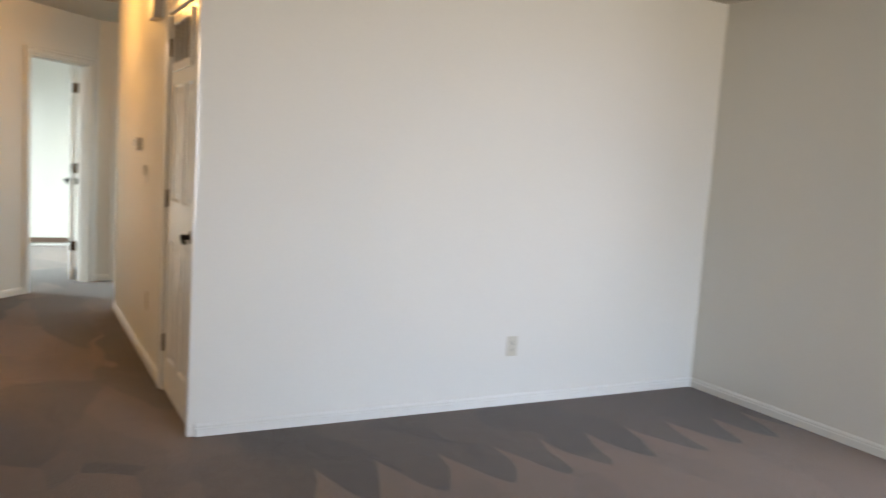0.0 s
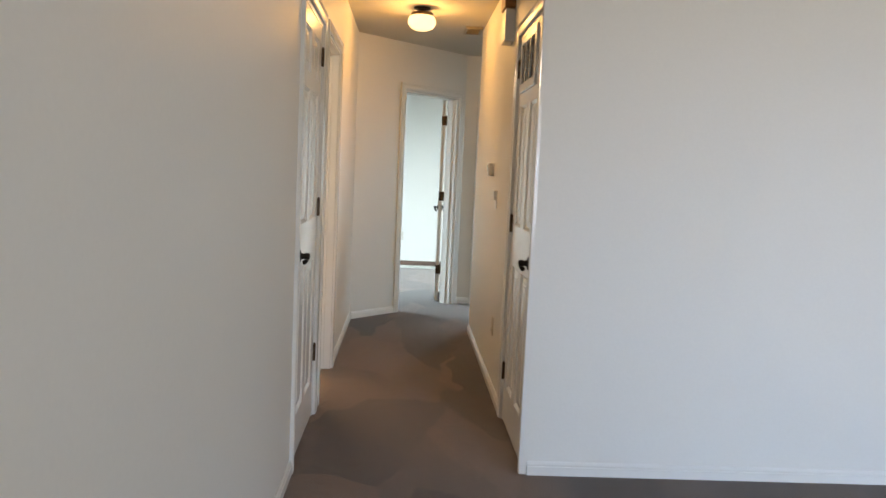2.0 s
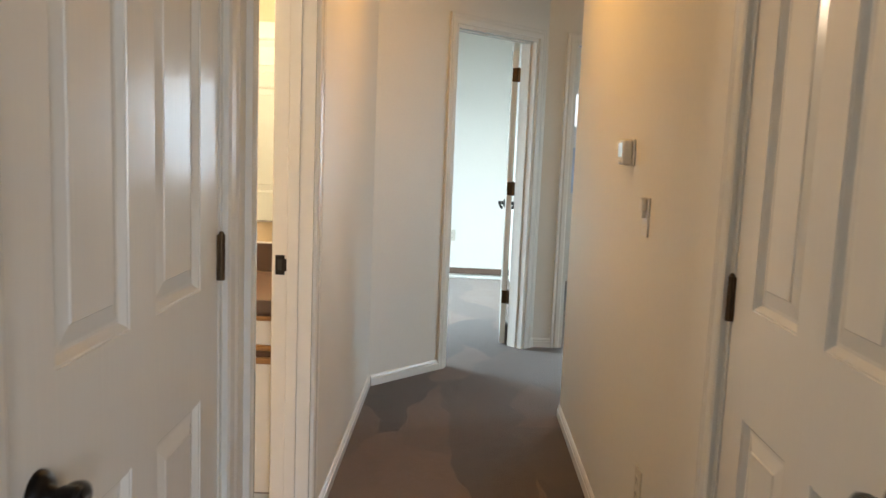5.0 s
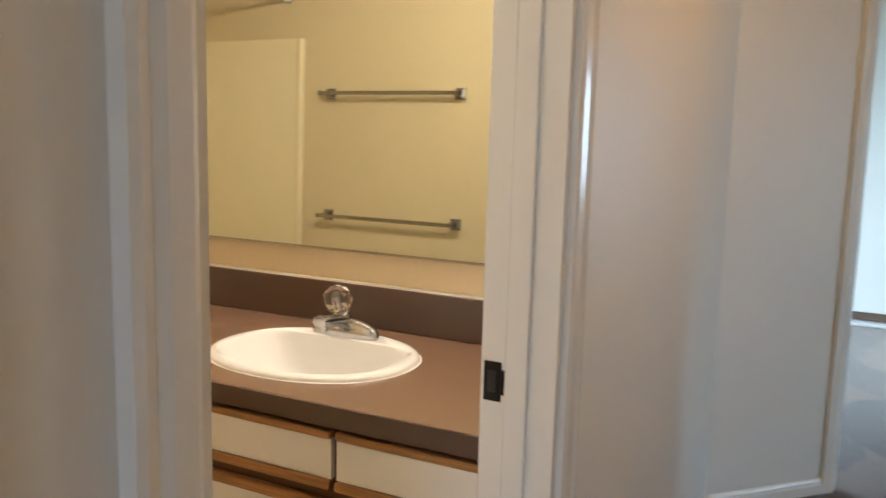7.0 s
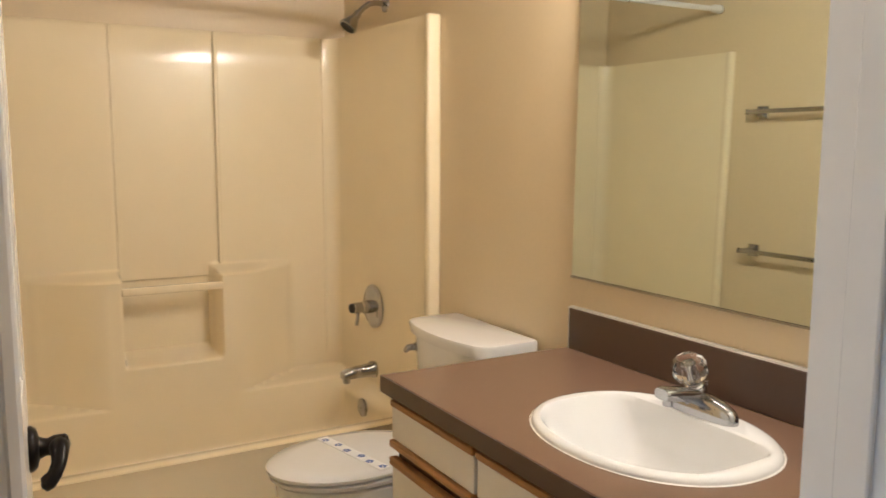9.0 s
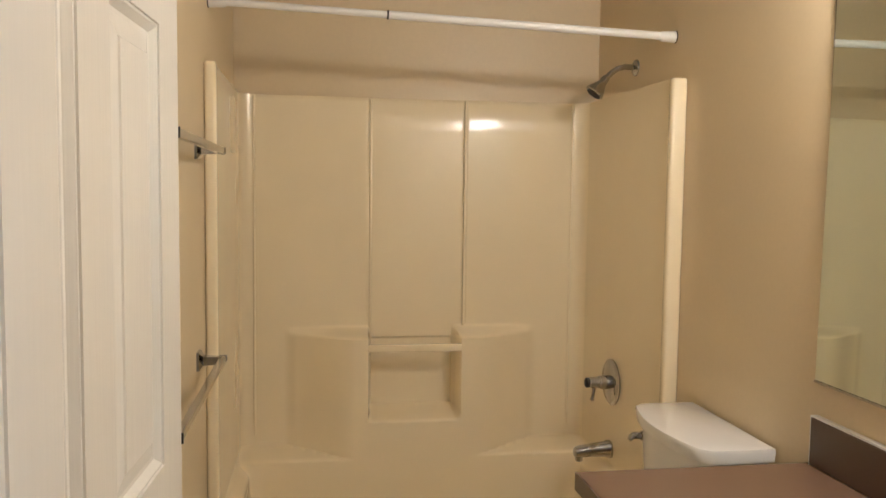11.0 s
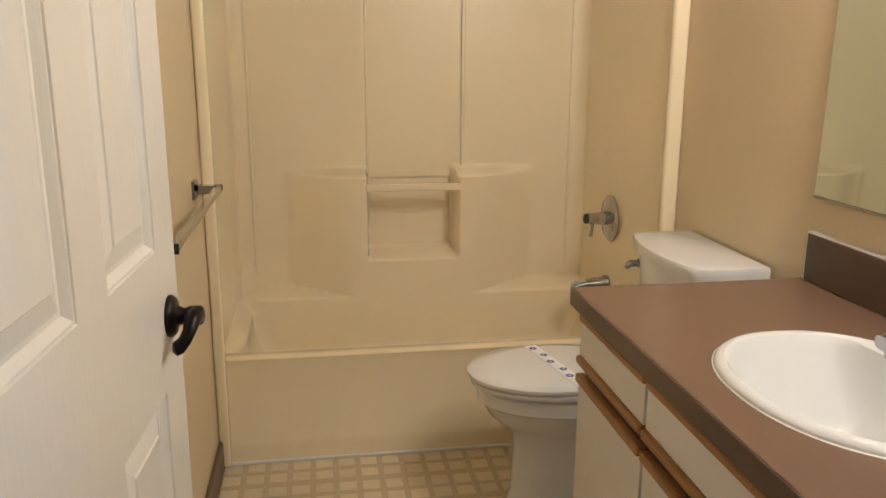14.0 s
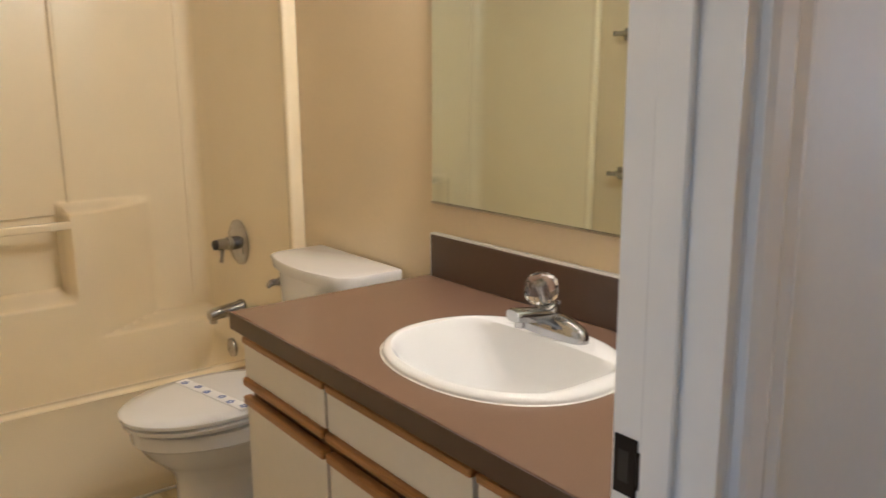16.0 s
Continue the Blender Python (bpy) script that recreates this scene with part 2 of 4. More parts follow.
# ---- mesh helpers ----
def part(name, bm, material, parent=None, label="", smooth=False):
    me = bpy.data.meshes.new(name)
    bmesh.ops.recalc_face_normals(bm, faces=bm.faces)
    bm.to_mesh(me)
    bm.free()
    me.materials.append(material)
    if smooth:
        for p in me.polygons:
            p.use_smooth = True
        me.set_sharp_from_angle(angle=radians(40))
    ob = new(name, me)
    if parent:
        ob.parent = parent
    if label:
        tagged(ob, label)
    return ob


def thing(name, label, category, group="", kind="", m=None):
    ob = new(name)
    ob.empty_display_size = 0.1
    if m:
        ob.matrix_world = m
    return tagged(ob, label, category, group, kind)


def boxes(items, bevel=0.0, segs=2):
    """One bmesh of boxes (x0, x1, y0, y1, z0, z1)."""
    bm = bmesh.new()
    for x0, x1, y0, y1, z0, z1 in items:
        m = Matrix.LocRotScale(((x0 + x1) / 2, (y0 + y1) / 2, (z0 + z1) / 2), None, (abs(x1 - x0), abs(y1 - y0), abs(z1 - z0)))
        bmesh.ops.create_cube(bm, size=1.0, matrix=m)
    if bevel:
        bmesh.ops.bevel(bm, geom=bm.edges[:], offset=bevel, segments=segs, affect="EDGES", profile=0.5)
    return bm


def box(x0, x1, y0, y1, z0, z1, bevel=0.0, segs=2):
    return boxes([(x0, x1, y0, y1, z0, z1)], bevel, segs)


def loft(rings, closed_ends=True):
    """Skin rings of points (each the same count) into one bmesh."""
    bm = bmesh.new()
    vs = [[bm.verts.new(p) for p in r] for r in rings]
    n = len(rings[0])
    for a, c in zip(vs, vs[1:]):
        for i in range(n):
            bm.faces.new((a[i], a[(i + 1) % n], c[(i + 1) % n], c[i]))
    if closed_ends:
        bm.faces.new(vs[0])
        bm.faces.new(vs[-1])
    return bm


def lathe(profile, n=40, axis="z", at=(0, 0, 0)):
    """Turn a profile of (radius, height) about an axis."""
    rings = []
    for r, h in profile:
        ring = []
        for i in range(n):
            a = 2 * math.pi * i / n
            c, s = max(r, 0.0004) * math.cos(a), max(r, 0.0004) * math.sin(a)
            p = {"z": (c, s, h), "y": (c, h, s), "x": (h, c, s)}[axis]
            ring.append((p[0] + at[0], p[1] + at[1], p[2] + at[2]))
        rings.append(ring)
    return loft(rings)


def tube(points, radii, n=14, flat=1.0):
    """A tube along points; flat squeezes it in its second direction."""
    rings = []
    for i, p in enumerate(points):
        a, c = Vector(points[max(i - 1, 0)]), Vector(points[min(i + 1, len(points) - 1)])
        d = (c - a).normalized()
        side = d.cross(Vector((0, 0, 1)))
        side = side.normalized() if side.length > 0.05 else Vector((1, 0, 0))
        up = side.cross(d)
        r = radii[i] if isinstance(radii, (list, tuple)) else radii
        rings.append([Vector(p) + r * (math.cos(2 * math.pi * k / n) * side + flat * math.sin(2 * math.pi * k / n) * up) for k in range(n)])
    return loft(rings)


def oval(cx, cy, a, c, z, n=56, power=2.0):
    ring = []
    for i in range(n):
        u = 2 * math.pi * i / n
        ca, sa = math.cos(u), math.sin(u)
        ring.append((cx + a * math.copysign(abs(ca) ** (2 / power), ca), cy + c * math.copysign(abs(sa) ** (2 / power), sa), z))
    return ring


# ---- structure ----
def slab(a0, a1, f0, f1, holes, z1, swap=False):
    """One connected slab along a, from face f0 to f1, with holes (start, end, bottom, top) through it."""
    cs = sorted({a0, a1, *(v for h in holes for v in h[:2])})
    zs = sorted({0, z1, *(v for h in holes for v in h[2:])})

    def filled(i, k):
        if not (0 <= i < len(cs) - 1 and 0 <= k < len(zs) - 1):
            return False
        u, v = (cs[i] + cs[i + 1]) / 2, (zs[k] + zs[k + 1]) / 2
        return not any(s < u < e and b < v < t for s, e, b, t in holes)

    bm, made = bmesh.new(), {}

    def vert(i, f, k):
        key = (i, f, k)
        if key not in made:
            a, y = cs[i], (f0, f1)[f]
            made[key] = bm.verts.new((y, a, zs[k]) if swap else (a, y, zs[k]))
        return made[key]

    for i in range(len(cs) - 1):
        for k in range(len(zs) - 1):
            if not filled(i, k):
                continue
            for f in (0, 1):
                bm.faces.new([vert(i, f, k), vert(i + 1, f, k), vert(i + 1, f, k + 1), vert(i, f, k + 1)])
            for di, dk, p, q in ((-1, 0, (i, k), (i, k + 1)), (1, 0, (i + 1, k), (i + 1, k + 1)), (0, -1, (i, k), (i + 1, k)), (0, 1, (i, k + 1), (i + 1, k + 1))):
                if not filled(i + di, k + dk):
                    bm.faces.new([vert(p[0], 0, p[1]), vert(q[0], 0, q[1]), vert(q[0], 1, q[1]), vert(p[0], 1, p[1])])
    return bm


def wall_along(name, axis, a0, a1, f0, f1, holes=(), z1=H, label="smooth off-white painted wall", paint=None):
    """A wall from a0 to a1 along an axis, between the faces f0 and f1, with holes (start, end, bottom, top)."""
    return tagged(part(name, slab(a0, a1, f0, f1, holes, z1, axis == "y"), paint or WALL), label, "wall", kind="structure")


DOOR_H = 2.045
LC0, LC1 = 5.03, 5.812        # left closet opening
BD0, BD1 = 6.040, 6.815        # bathroom opening
RC0, RC1 = 5.105, 5.852        # furnace closet opening
wall_along("wall_west", "y", YS, P0[1] + 0.05, XL - TW, XL, [(LC0, LC1, 0, DOOR_H), (BD0, BD1, 0, DOOR_H)])
wall_along("wall_hall_east", "y", YL, 8.21, XR, XR + TW, [(RC0, RC1, 0, DOOR_H)])
wall_along("wall_living_end", "x", XR + TW, XE, YL, YL + TW)
wall_along("wall_living_east", "y", YS, YL + TW, XE, XE + TW, [(0.9, 3.2, 0.35, 2.15)])
wall_along("wall_living_back", "x", XL - TW, XE + TW, YS - TW, YS, [(2.3, 4.1, 0.35, 2.15)])
wall_along("wall_bath_back", "y", BY0 - TW, BY1 + TW, BX0 - TW, BX0, label="smooth beige painted bathroom wall", paint=WALL_BATH)
wall_along("wall_bath_towel", "x", BX0, BX1, BY0 - TW, BY0, label="smooth beige painted bathroom wall", paint=WALL_BATH)
wall_along("wall_bath_mirror", "x", BX0, BX1, BY1, BY1 + TW, label="smooth beige painted bathroom wall", paint=WALL_BATH)
wall_along("wall_closet_back", "y", 4.6, BY0 - TW, -0.75, -0.70)
wall_along("wall_closet_end", "x", -0.75, BX1, 4.55, 4.6)
wall_along("wall_furnace_back", "y", YL + TW, 6.3, 1.9, 1.95)
wall_along("wall_furnace_end", "x", XR + TW, 1.95, 6.3, 6.35)
wall_along("wall_side_hall_near", "x", XR + TW, 3.6, 8.21 - TW, 8.21)
wall_along("wall_side_hall_end", "y", 8.21 - TW, Y2, 3.6, 3.6 + TW, [(8.5, 9.3, 0.9, 2.0)])
wall_along("wall_bedroom_two", "x", X2, 4.2, Y2, Y2 + TW, [(1.29, 2.06, 0, DOOR_H)])
wall_along("wall_between_bedrooms", "y", Y2 + TW, YF, X2, X2 + TW)
wall_along("wall_far", "x", -2.55, 4.2, YF, YF + TW, [(1.62, 3.75, 0.86, 1.95)])
wall_along("wall_bedroom_west", "y", 8.3, YF + TW, -2.55, -2.43, [(10.2, 11.8, 0.8, 2.0)])
wall_along("wall_bedroom_near", "x", -2.43, XL - TW, 8.3, 8.42)
wall_along("wall_bedroom_east", "y", Y2, YF + TW, 4.2, 4.32)

# the slanted wall, built along its own length and turned into place
SLANT = Matrix(((DX, -DY, 0, P0[0]), (DY, DX, 0, P0[1]), (0, 0, 1, 0), (0, 0, 0, 1)))
S0, S1, SE = 0.60, 1.355, 1.46
ws = part("wall_slanted", slab(0, SE, 0, TW, [(S0, S1, 0, DOOR_H)], H), WALL)
ws.matrix_world = SLANT
tagged(ws, "slanted off-white wall with a bedroom doorway", "wall", kind="structure")

fl = part("floor", boxes([(XL - TW, XE + TW, YS - TW, YL + TW, -0.1, 0), (XL - 0.06, 4.35, YL + TW, 8.2, -0.1, 0), (XL - 0.06, 4.35, 8.2, YF + 0.2, -0.1, 0),
                          (-2.6, XL - 0.06, 7.65, YF + 0.2, -0.1, 0)]), CARPET)
tagged(fl, "taupe cut-pile carpet with vacuum strokes", "carpet", kind="structure")
fb = part("floor_bath", box(BX0 - TW, BX1, BY0 - TW, BY1 + TW, -0.1, -0.004), VINYL)
tagged(fb, "beige embossed sheet vinyl bathroom floor", "floor", kind="structure")
th = part("threshold", box(BX1 - 0.01, XL - 0.055, BD0 + 0.02, BD1 - 0.02, -0.05, 0.004, 0.003), TRIM)
tagged(th, "narrow pale strip in the bathroom doorway", "threshold", kind="structure")
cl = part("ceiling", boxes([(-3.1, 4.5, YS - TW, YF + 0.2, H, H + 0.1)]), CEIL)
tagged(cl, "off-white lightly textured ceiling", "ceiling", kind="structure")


# ---- trim ----
def profile_strip(length, height, thick, bead=True):
    """Moulded strip along +x, its back on y = 0 and its face towards -y, standing from z = 0."""
    if bead:
        prof = [(0, 0), (-thick, 0), (-thick, height * 0.62), (-thick * 0.72, height * 0.68), (-thick * 0.78, height * 0.80), (-thick * 0.45, height * 0.94), (-thick * 0.2, height), (0, height)]
    else:
        prof = [(0, 0), (-thick, 0), (-thick, height * 0.95), (-thick * 0.7, height), (0, height)]
    return loft([[(0, y, z) for y, z in prof], [(length, y, z) for y, z in prof]])


def baseboard(p, q, z=0.0, height=0.062, mat=None, label="white painted moulded baseboard", name="baseboard"):
    """A strip from p to q; its face looks to the right of the way from p to q."""
    d = Vector((q[0] - p[0], q[1] - p[1], 0))
    ob = part(name, profile_strip(d.length, height, 0.013, mat is None), mat or TRIM)
    ob.matrix_world = Matrix.Translation((p[0], p[1], z)) @ Matrix.Rotation(math.atan2(d.y, d.x), 4, "Z")
    return tagged(ob, label, "baseboard", kind="structure")


C = 0.060   # casing width
baseboard((XL, YS), (XL, LC0 - C))
for a, c in ((5.872, 5.976), (6.877, 8.56)):
    baseboard((XL, a), (XL, c))
baseboard((XR, 8.21), (XR, 5.915))
baseboard((XR + 0.02, YL), (XE, YL))
baseboard((XE, YL - 0.013), (XE, YS))
baseboard((P0[0] + 0.008, P0[1]), (P0[0] + (S0 - C) * DX, P0[1] + (S0 - C) * DY))
baseboard((P0[0] + (S1 + C) * DX, P0[1] + (S1 + C) * DY), (X2, Y2))
baseboard((X2, Y2), (1.228, Y2))
baseboard((-2.4, YF), (X2, YF), 0.03, 0.06, COVE, "dark brown strip along the bedroom wall")
baseboard((X2 + TW, YF), (4.2, YF))
# white box laid where a streak of sun falls on the carpet
sun_streak = part("trim", box(-2.4, X2 - 0.01, YF - 0.11, YF - 0.014, 0, 0.02, 0.004), TRIM)
tagged(sun_streak, "white strip in place of a sunlight streak at the foot of the bedroom wall", "trim", kind="structure")
baseboard((-0.06, BY0 + 0.001), (-2.045, BY0 + 0.001), -0.004, 0.10, COVE, "dark brown vinyl cove base")


def casing(name, m, w, h, label="white painted moulded door casing", depth=TW, stop=True, sides=(1, 1)):
    """A door frame: opening from x = 0 to w in a wall from y = 0 (this side) to depth."""
    e = thing(name, label, "door frame", kind="structure", m=m)
    prof = [(0, 0), (0, -0.010), (0.008, -0.014), (0.030, -0.016), (0.040, -0.012), (0.052, -0.017), (C, -0.015), (C, 0)]
    r = 0.004
    for side, at in ((-1, 0.0), (1, depth)):
        sg = 1 if side < 0 else -1
        for k in range(3):
            rings = []
            for end in (0, 1):
                ring = []
                for u, v in prof:
                    y = at + sg * v
                    if k == 0:
                        p = (-r - u, y, 0 if end == 0 else h + r + u)
                    elif k == 1:
                        p = (w + r + u, y, 0 if end == 0 else h + r + u)
                    else:
                        p = (-r - u if end == 0 else w + r + u, y, h + r + u)
                    ring.append(p)
                rings.append(ring)
            part("casing", loft(rings), TRIM, e)
    j = 0.016
    part("jamb", boxes([(-0.002, j, 0.001, depth - 0.001, 0, h), (w - j, w + 0.002, 0.001, depth - 0.001, 0, h), (j, w - j, 0.001, depth - 0.001, h - j, h + 0.002)]), TRIM, e)
    return e


# frames: local x runs along the wall, local -y looks out of the wall's face
casing("trim_closet", Matrix(((0, -1, 0, XL), (1, 0, 0, LC0), (0, 0, 1, 0), (0, 0, 0, 1))), LC1 - LC0, DOOR_H)
casing("trim_bath", Matrix(((0, -1, 0, XL), (1, 0, 0, BD0), (0, 0, 1, 0), (0, 0, 0, 1))), BD1 - BD0, DOOR_H)
casing("trim_furnace", Matrix(((0, 1, 0, XR), (-1, 0, 0, RC1), (0, 0, 1, 0), (0, 0, 0, 1))), RC1 - RC0, DOOR_H)
casing("trim_bedroom", SLANT @ Matrix.Translation((S0, 0, 0)), S1 - S0, DOOR_H)
casing("trim_bedroom_two", Matrix.Translation((1.29, Y2, 0)), 0.77, DOOR_H)

# stops of the door frames, on which the leaves close
def stops(name, m, w, h, y0, y1):
    bm = boxes([(0.016, 0.025, y0, y1, 0, h - 0.016), (w - 0.025, w - 0.016, y0, y1, 0, h - 0.016), (0.025, w - 0.025, y0, y1, h - 0.025, h - 0.016)], 0.002, 1)
    ob = part(name, bm, TRIM)
    ob.matrix_world = m
    return tagged(ob, "white door stop strip inside the frame", "door stop", kind="structure")


stops("trim_stop", Matrix(((0, -1, 0, XL), (1, 0, 0, BD0), (0, 0, 1, 0), (0, 0, 0, 1))), BD1 - BD0, DOOR_H, 0.045, 0.083)
stops("trim_stop", SLANT @ Matrix.Translation((S0, 0, 0)), S1 - S0, DOOR_H, 0.045, 0.083)


# ---- doors ----
def panel_mesh(w, h):
    """A raised field: its back at y = 0, its face 8 mm towards -y, with a narrow groove, a slope and a small step."""
    s = min(0.026, w * 0.28)
    rings = []
    for i, y in ((0, 0), (0.003, -0.0006), (s, -0.0058), (s + 0.002, -0.0082)):
        rings.append([(i, y, i), (w - i, y, i), (w - i, y, h - i), (i, y, h - i)])
    return loft(rings)


def door_leaf(e, w, h, rows, skip=()):
    """The slab from x = 0 (hinges) to w, y from 0 to 0.035, with two columns of sunk panels on both faces."""
    t, st = 0.035, 0.105
    mid = 0.10
    pw = (w - 2 * st - mid) / 2
    xs = [0, st, st + pw, st + pw + mid, w - st, w]
    zs = [0.0]
    for a, c in rows:
        zs += [a, c]
    zs.append(h)
    bm = bmesh.new()
    for y, sg in ((0.0, 1), (t, -1)):
        g = [[bm.verts.new((x, y, z)) for x in xs] for z in zs]
        wells = []
        for i in range(len(zs) - 1):
            for k in range(5):
                f = bm.faces.new((g[i][k], g[i][k + 1], g[i + 1][k + 1], g[i + 1][k]))
                if i % 2 == 1 and k in (1, 3) and (i // 2) not in skip:
                    wells.append(f)
        bm.normal_update()
        for f in wells:
            for wide, deep in ((0.0015, 0.0025), (0.005, 0.0), (0.0135, 0.0085)):
                bmesh.ops.inset_individual(bm, faces=[f], thickness=wide, depth=0.0)
                for v in f.verts:
                    v.co.y += sg * deep
    for x in (0, w):
        bm.faces.new([bm.verts.new(p) for p in ((x, 0, 0), (x, t, 0), (x, t, h), (x, 0, h))])
    for z in (0, h):
        bm.faces.new([bm.verts.new(p) for p in ((0, 0, z), (w, 0, z), (w, t, z), (0, t, z))])
    bmesh.ops.remove_doubles(bm, verts=bm.verts[:], dist=0.0005)
    part("leaf", bm, DOOR, e)
    for i, (a, c) in enumerate(rows):
        if i in skip:
            continue
        for x in (st, st + pw + mid):
            pm = part("panel", panel_mesh(pw - 0.040, c - a - 0.040), DOOR, e)
            pm.matrix_local = Matrix.Translation((x + 0.020, 0.011, a + 0.020))
            pb = new("panel", pm.data)
            pb.parent = e
            pb.matrix_local = Matrix.Translation((x + pw - 0.020, t - 0.011, a + 0.020)) @ Matrix.Rotation(math.pi, 4, "Z")


def lever(e, x, z, face_y, out, toward):
    """A dark lever on a round rose; out: -1 or 1 along y, toward: the way the grip points along x."""
    rose = part("handle", lathe([(0.0, 0.0), (0.032, 0.0), (0.032, 0.004 * out), (0.027, 0.010 * out), (0.016, 0.013 * out), (0.0125, 0.020 * out), (0.012, 0.024 * out), (0.015, 0.031 * out), (0.015, 0.046 * out), (0.011, 0.050 * out), (0, 0.050 * out)], 28, "y", (x, face_y, z)), BRONZE, e, "black lever handle", True)
    y = face_y + out * 0.038
    pts = [(x, y, z), (x + toward * 0.014, y, z + 0.001), (x + toward * 0.028, y, z - 0.002), (x + toward * 0.040, y - out * 0.002, z - 0.012), (x + toward * 0.047, y - out * 0.008, z - 0.024), (x + toward * 0.050, y - out * 0.016, z - 0.032), (x + toward * 0.052, y - out * 0.021, z - 0.034), (x + toward * 0.053, y - out * 0.024, z - 0.034)]
    part("grip", tube(pts, [0.0145, 0.0135, 0.0115, 0.0095, 0.0095, 0.0115, 0.0105, 0.004], 14), BRONZE, rose, "", True)


def hinge(e, x, y, z, out):
    """A butt hinge: a five-part knuckle and the edges of its leaves, standing at (x, y)."""
    prof = [(0.0, -0.046)]
    for i in range(5):
        a = -0.046 + i * 0.0184
        prof += [(0.0068, a), (0.0076, a + 0.0009), (0.0076, a + 0.0170), (0.0068, a + 0.0178)]
    prof += [(0.0068, 0.046), (0.0, 0.046)]
    h = part("hinge", lathe(prof, 12, "z", (x, y, z)), BRASS, e, "aged brass hinge", True)
    part("knuckle_cap", lathe([(0.0, 0.045), (0.005, 0.045), (0.005, 0.050), (0, 0.052)], 10, "z", (x, y, z)), BRASS, h)
    part("hinge_leaf", box(x - 0.012, x + 0.012, y - out * 0.001, y - out * 0.006, z - 0.045, z + 0.045, 0.0008, 1), BRASS, h)
    return h


ROWS6 = [(0.19, 0.845), (1.055, 1.665), (1.735, 1.935)]


def make_door(name, m, w, label, skip=(), handle_z=0.92, both=True):
    e = thing(name, label, "door", kind="structure", m=m)
    door_leaf(e, w, 2.025, ROWS6, skip)
    lever(e, w - 0.058, handle_z, 0.0, -1, -1)
    if both:
        lever(e, w - 0.062, handle_z, 0.035, 1, -1)
    part("latch_plate", box(w - 0.0005, w + 0.0015, 0.006, 0.029, handle_z - 0.028, handle_z + 0.028, 0.0004, 1), BRONZE, e)
    return e


# left closet: hinged on the far side, its face flush with the hall
d1 = make_door("door_1", Matrix(((0, -1, 0, XL - 0.004), (-1, 0, 0, LC1 - 0.019), (0, 0, 1, 0.012), (0, 0, 0, 1))), LC1 - LC0 - 0.038, "closed white six-panel closet door with a black lever", both=False)
# furnace closet: hinged on the far side
d2 = make_door("door_2", Matrix(((0, 1, 0, XR + 0.004), (-1, 0, 0, RC1 - 0.019), (0, 0, 1, 0.012), (0, 0, 0, 1))), RC1 - RC0 - 0.038, "closed white panel door with a louvred vent grille", skip=(2,), both=False)

for z in (0.345, 1.115, 1.88):
    hinge(d1, -0.004, -0.006, z - 0.012, -1)
for z in (0.27, 1.07, 1.875):
    hinge(d2, -0.004, -0.006, z - 0.012, -1)

# the grille in the furnace closet's door
gr = part("vent_grille", boxes([(0.075, 0.565, -0.012, 0.002, 1.73, 1.775), (0.075, 0.565, -0.012, 0.002, 1.968, 2.005), (0.075, 0.115, -0.012, 0.002, 1.775, 1.968), (0.525, 0.565, -0.012, 0.002, 1.775, 1.968)], 0.003, 1), DOOR, d2, "white louvred vent grille")
# dark sheet for the shaded depth behind the slats; the leaf is not cut
part("shade_sheet", box(0.115, 0.525, -0.0015, -0.0005, 1.775, 1.968), DARK, gr)
# white slats given a darker colour, as shade between them
for i in range(9):
    sl = part("slat", box(0.115, 0.525, -0.0020, 0.0020, -0.0006, 0.0006), TAN_AND_SHADE, gr)
    sl.matrix_local = Matrix.Translation((0, -0.006, 1.786 + i * 0.0212)) @ Matrix.Rotation(radians(24), 4, "X")
for x in (0.245, 0.385):
    part("divider", box(x, x + 0.016, -0.0125, -0.002, 1.775, 1.968, 0.001, 1), DOOR, gr)

# bathroom door, standing open square to the hall
ANG = -3.3
bd = make_door("door_3", Matrix.Translation((BX1 - 0.004, BD0 + 0.012, 0.012)) @ Matrix.Rotation(radians(180 + ANG), 4, "Z"), 0.737, "open white six-panel bathroom door with a black lever", handle_z=0.945)
for z in (0.345, 1.115, 1.88):
    hinge(bd, 0.0, -0.003, z - 0.012, 1)
sp = part("strike_plate", boxes([(BX1 + 0.004, BX1 + 0.034, BD1 - 0.0185, BD1 - 0.0155, 0.912, 0.977), (BX1 + 0.034, BX1 + 0.046, BD1 - 0.0195, BD1 - 0.0155, 0.924, 0.965)], 0.001, 1), BRONZE)
tagged(sp, "black strike plate on the bathroom door jamb", "strike plate")
part("latch_hole", box(BX1 + 0.011, BX1 + 0.025, BD1 - 0.0192, BD1 - 0.0178, 0.927, 0.962), DARK, sp)

for z in (0.345, 1.115, 1.88):
    jl = part("hinge_leaf", box(BX1 + 0.001, BX1 + 0.037, BD0 + 0.0155, BD0 + 0.0185, z - 0.045, z + 0.045, 0.001, 1), BRASS)
    tagged(jl, "aged brass hinge leaf screwed to the bathroom door jamb", "hinge")
    for dz in (-0.032, 0.0, 0.032):
        part("screw", lathe([(0, 0.0015), (0.004, 0.0015), (0.0035, 0.0032), (0, 0.0028)], 10, "y", (BX1 + (0.012 if dz else 0.026), BD0 + 0.017, z + dz)), DARK, jl)

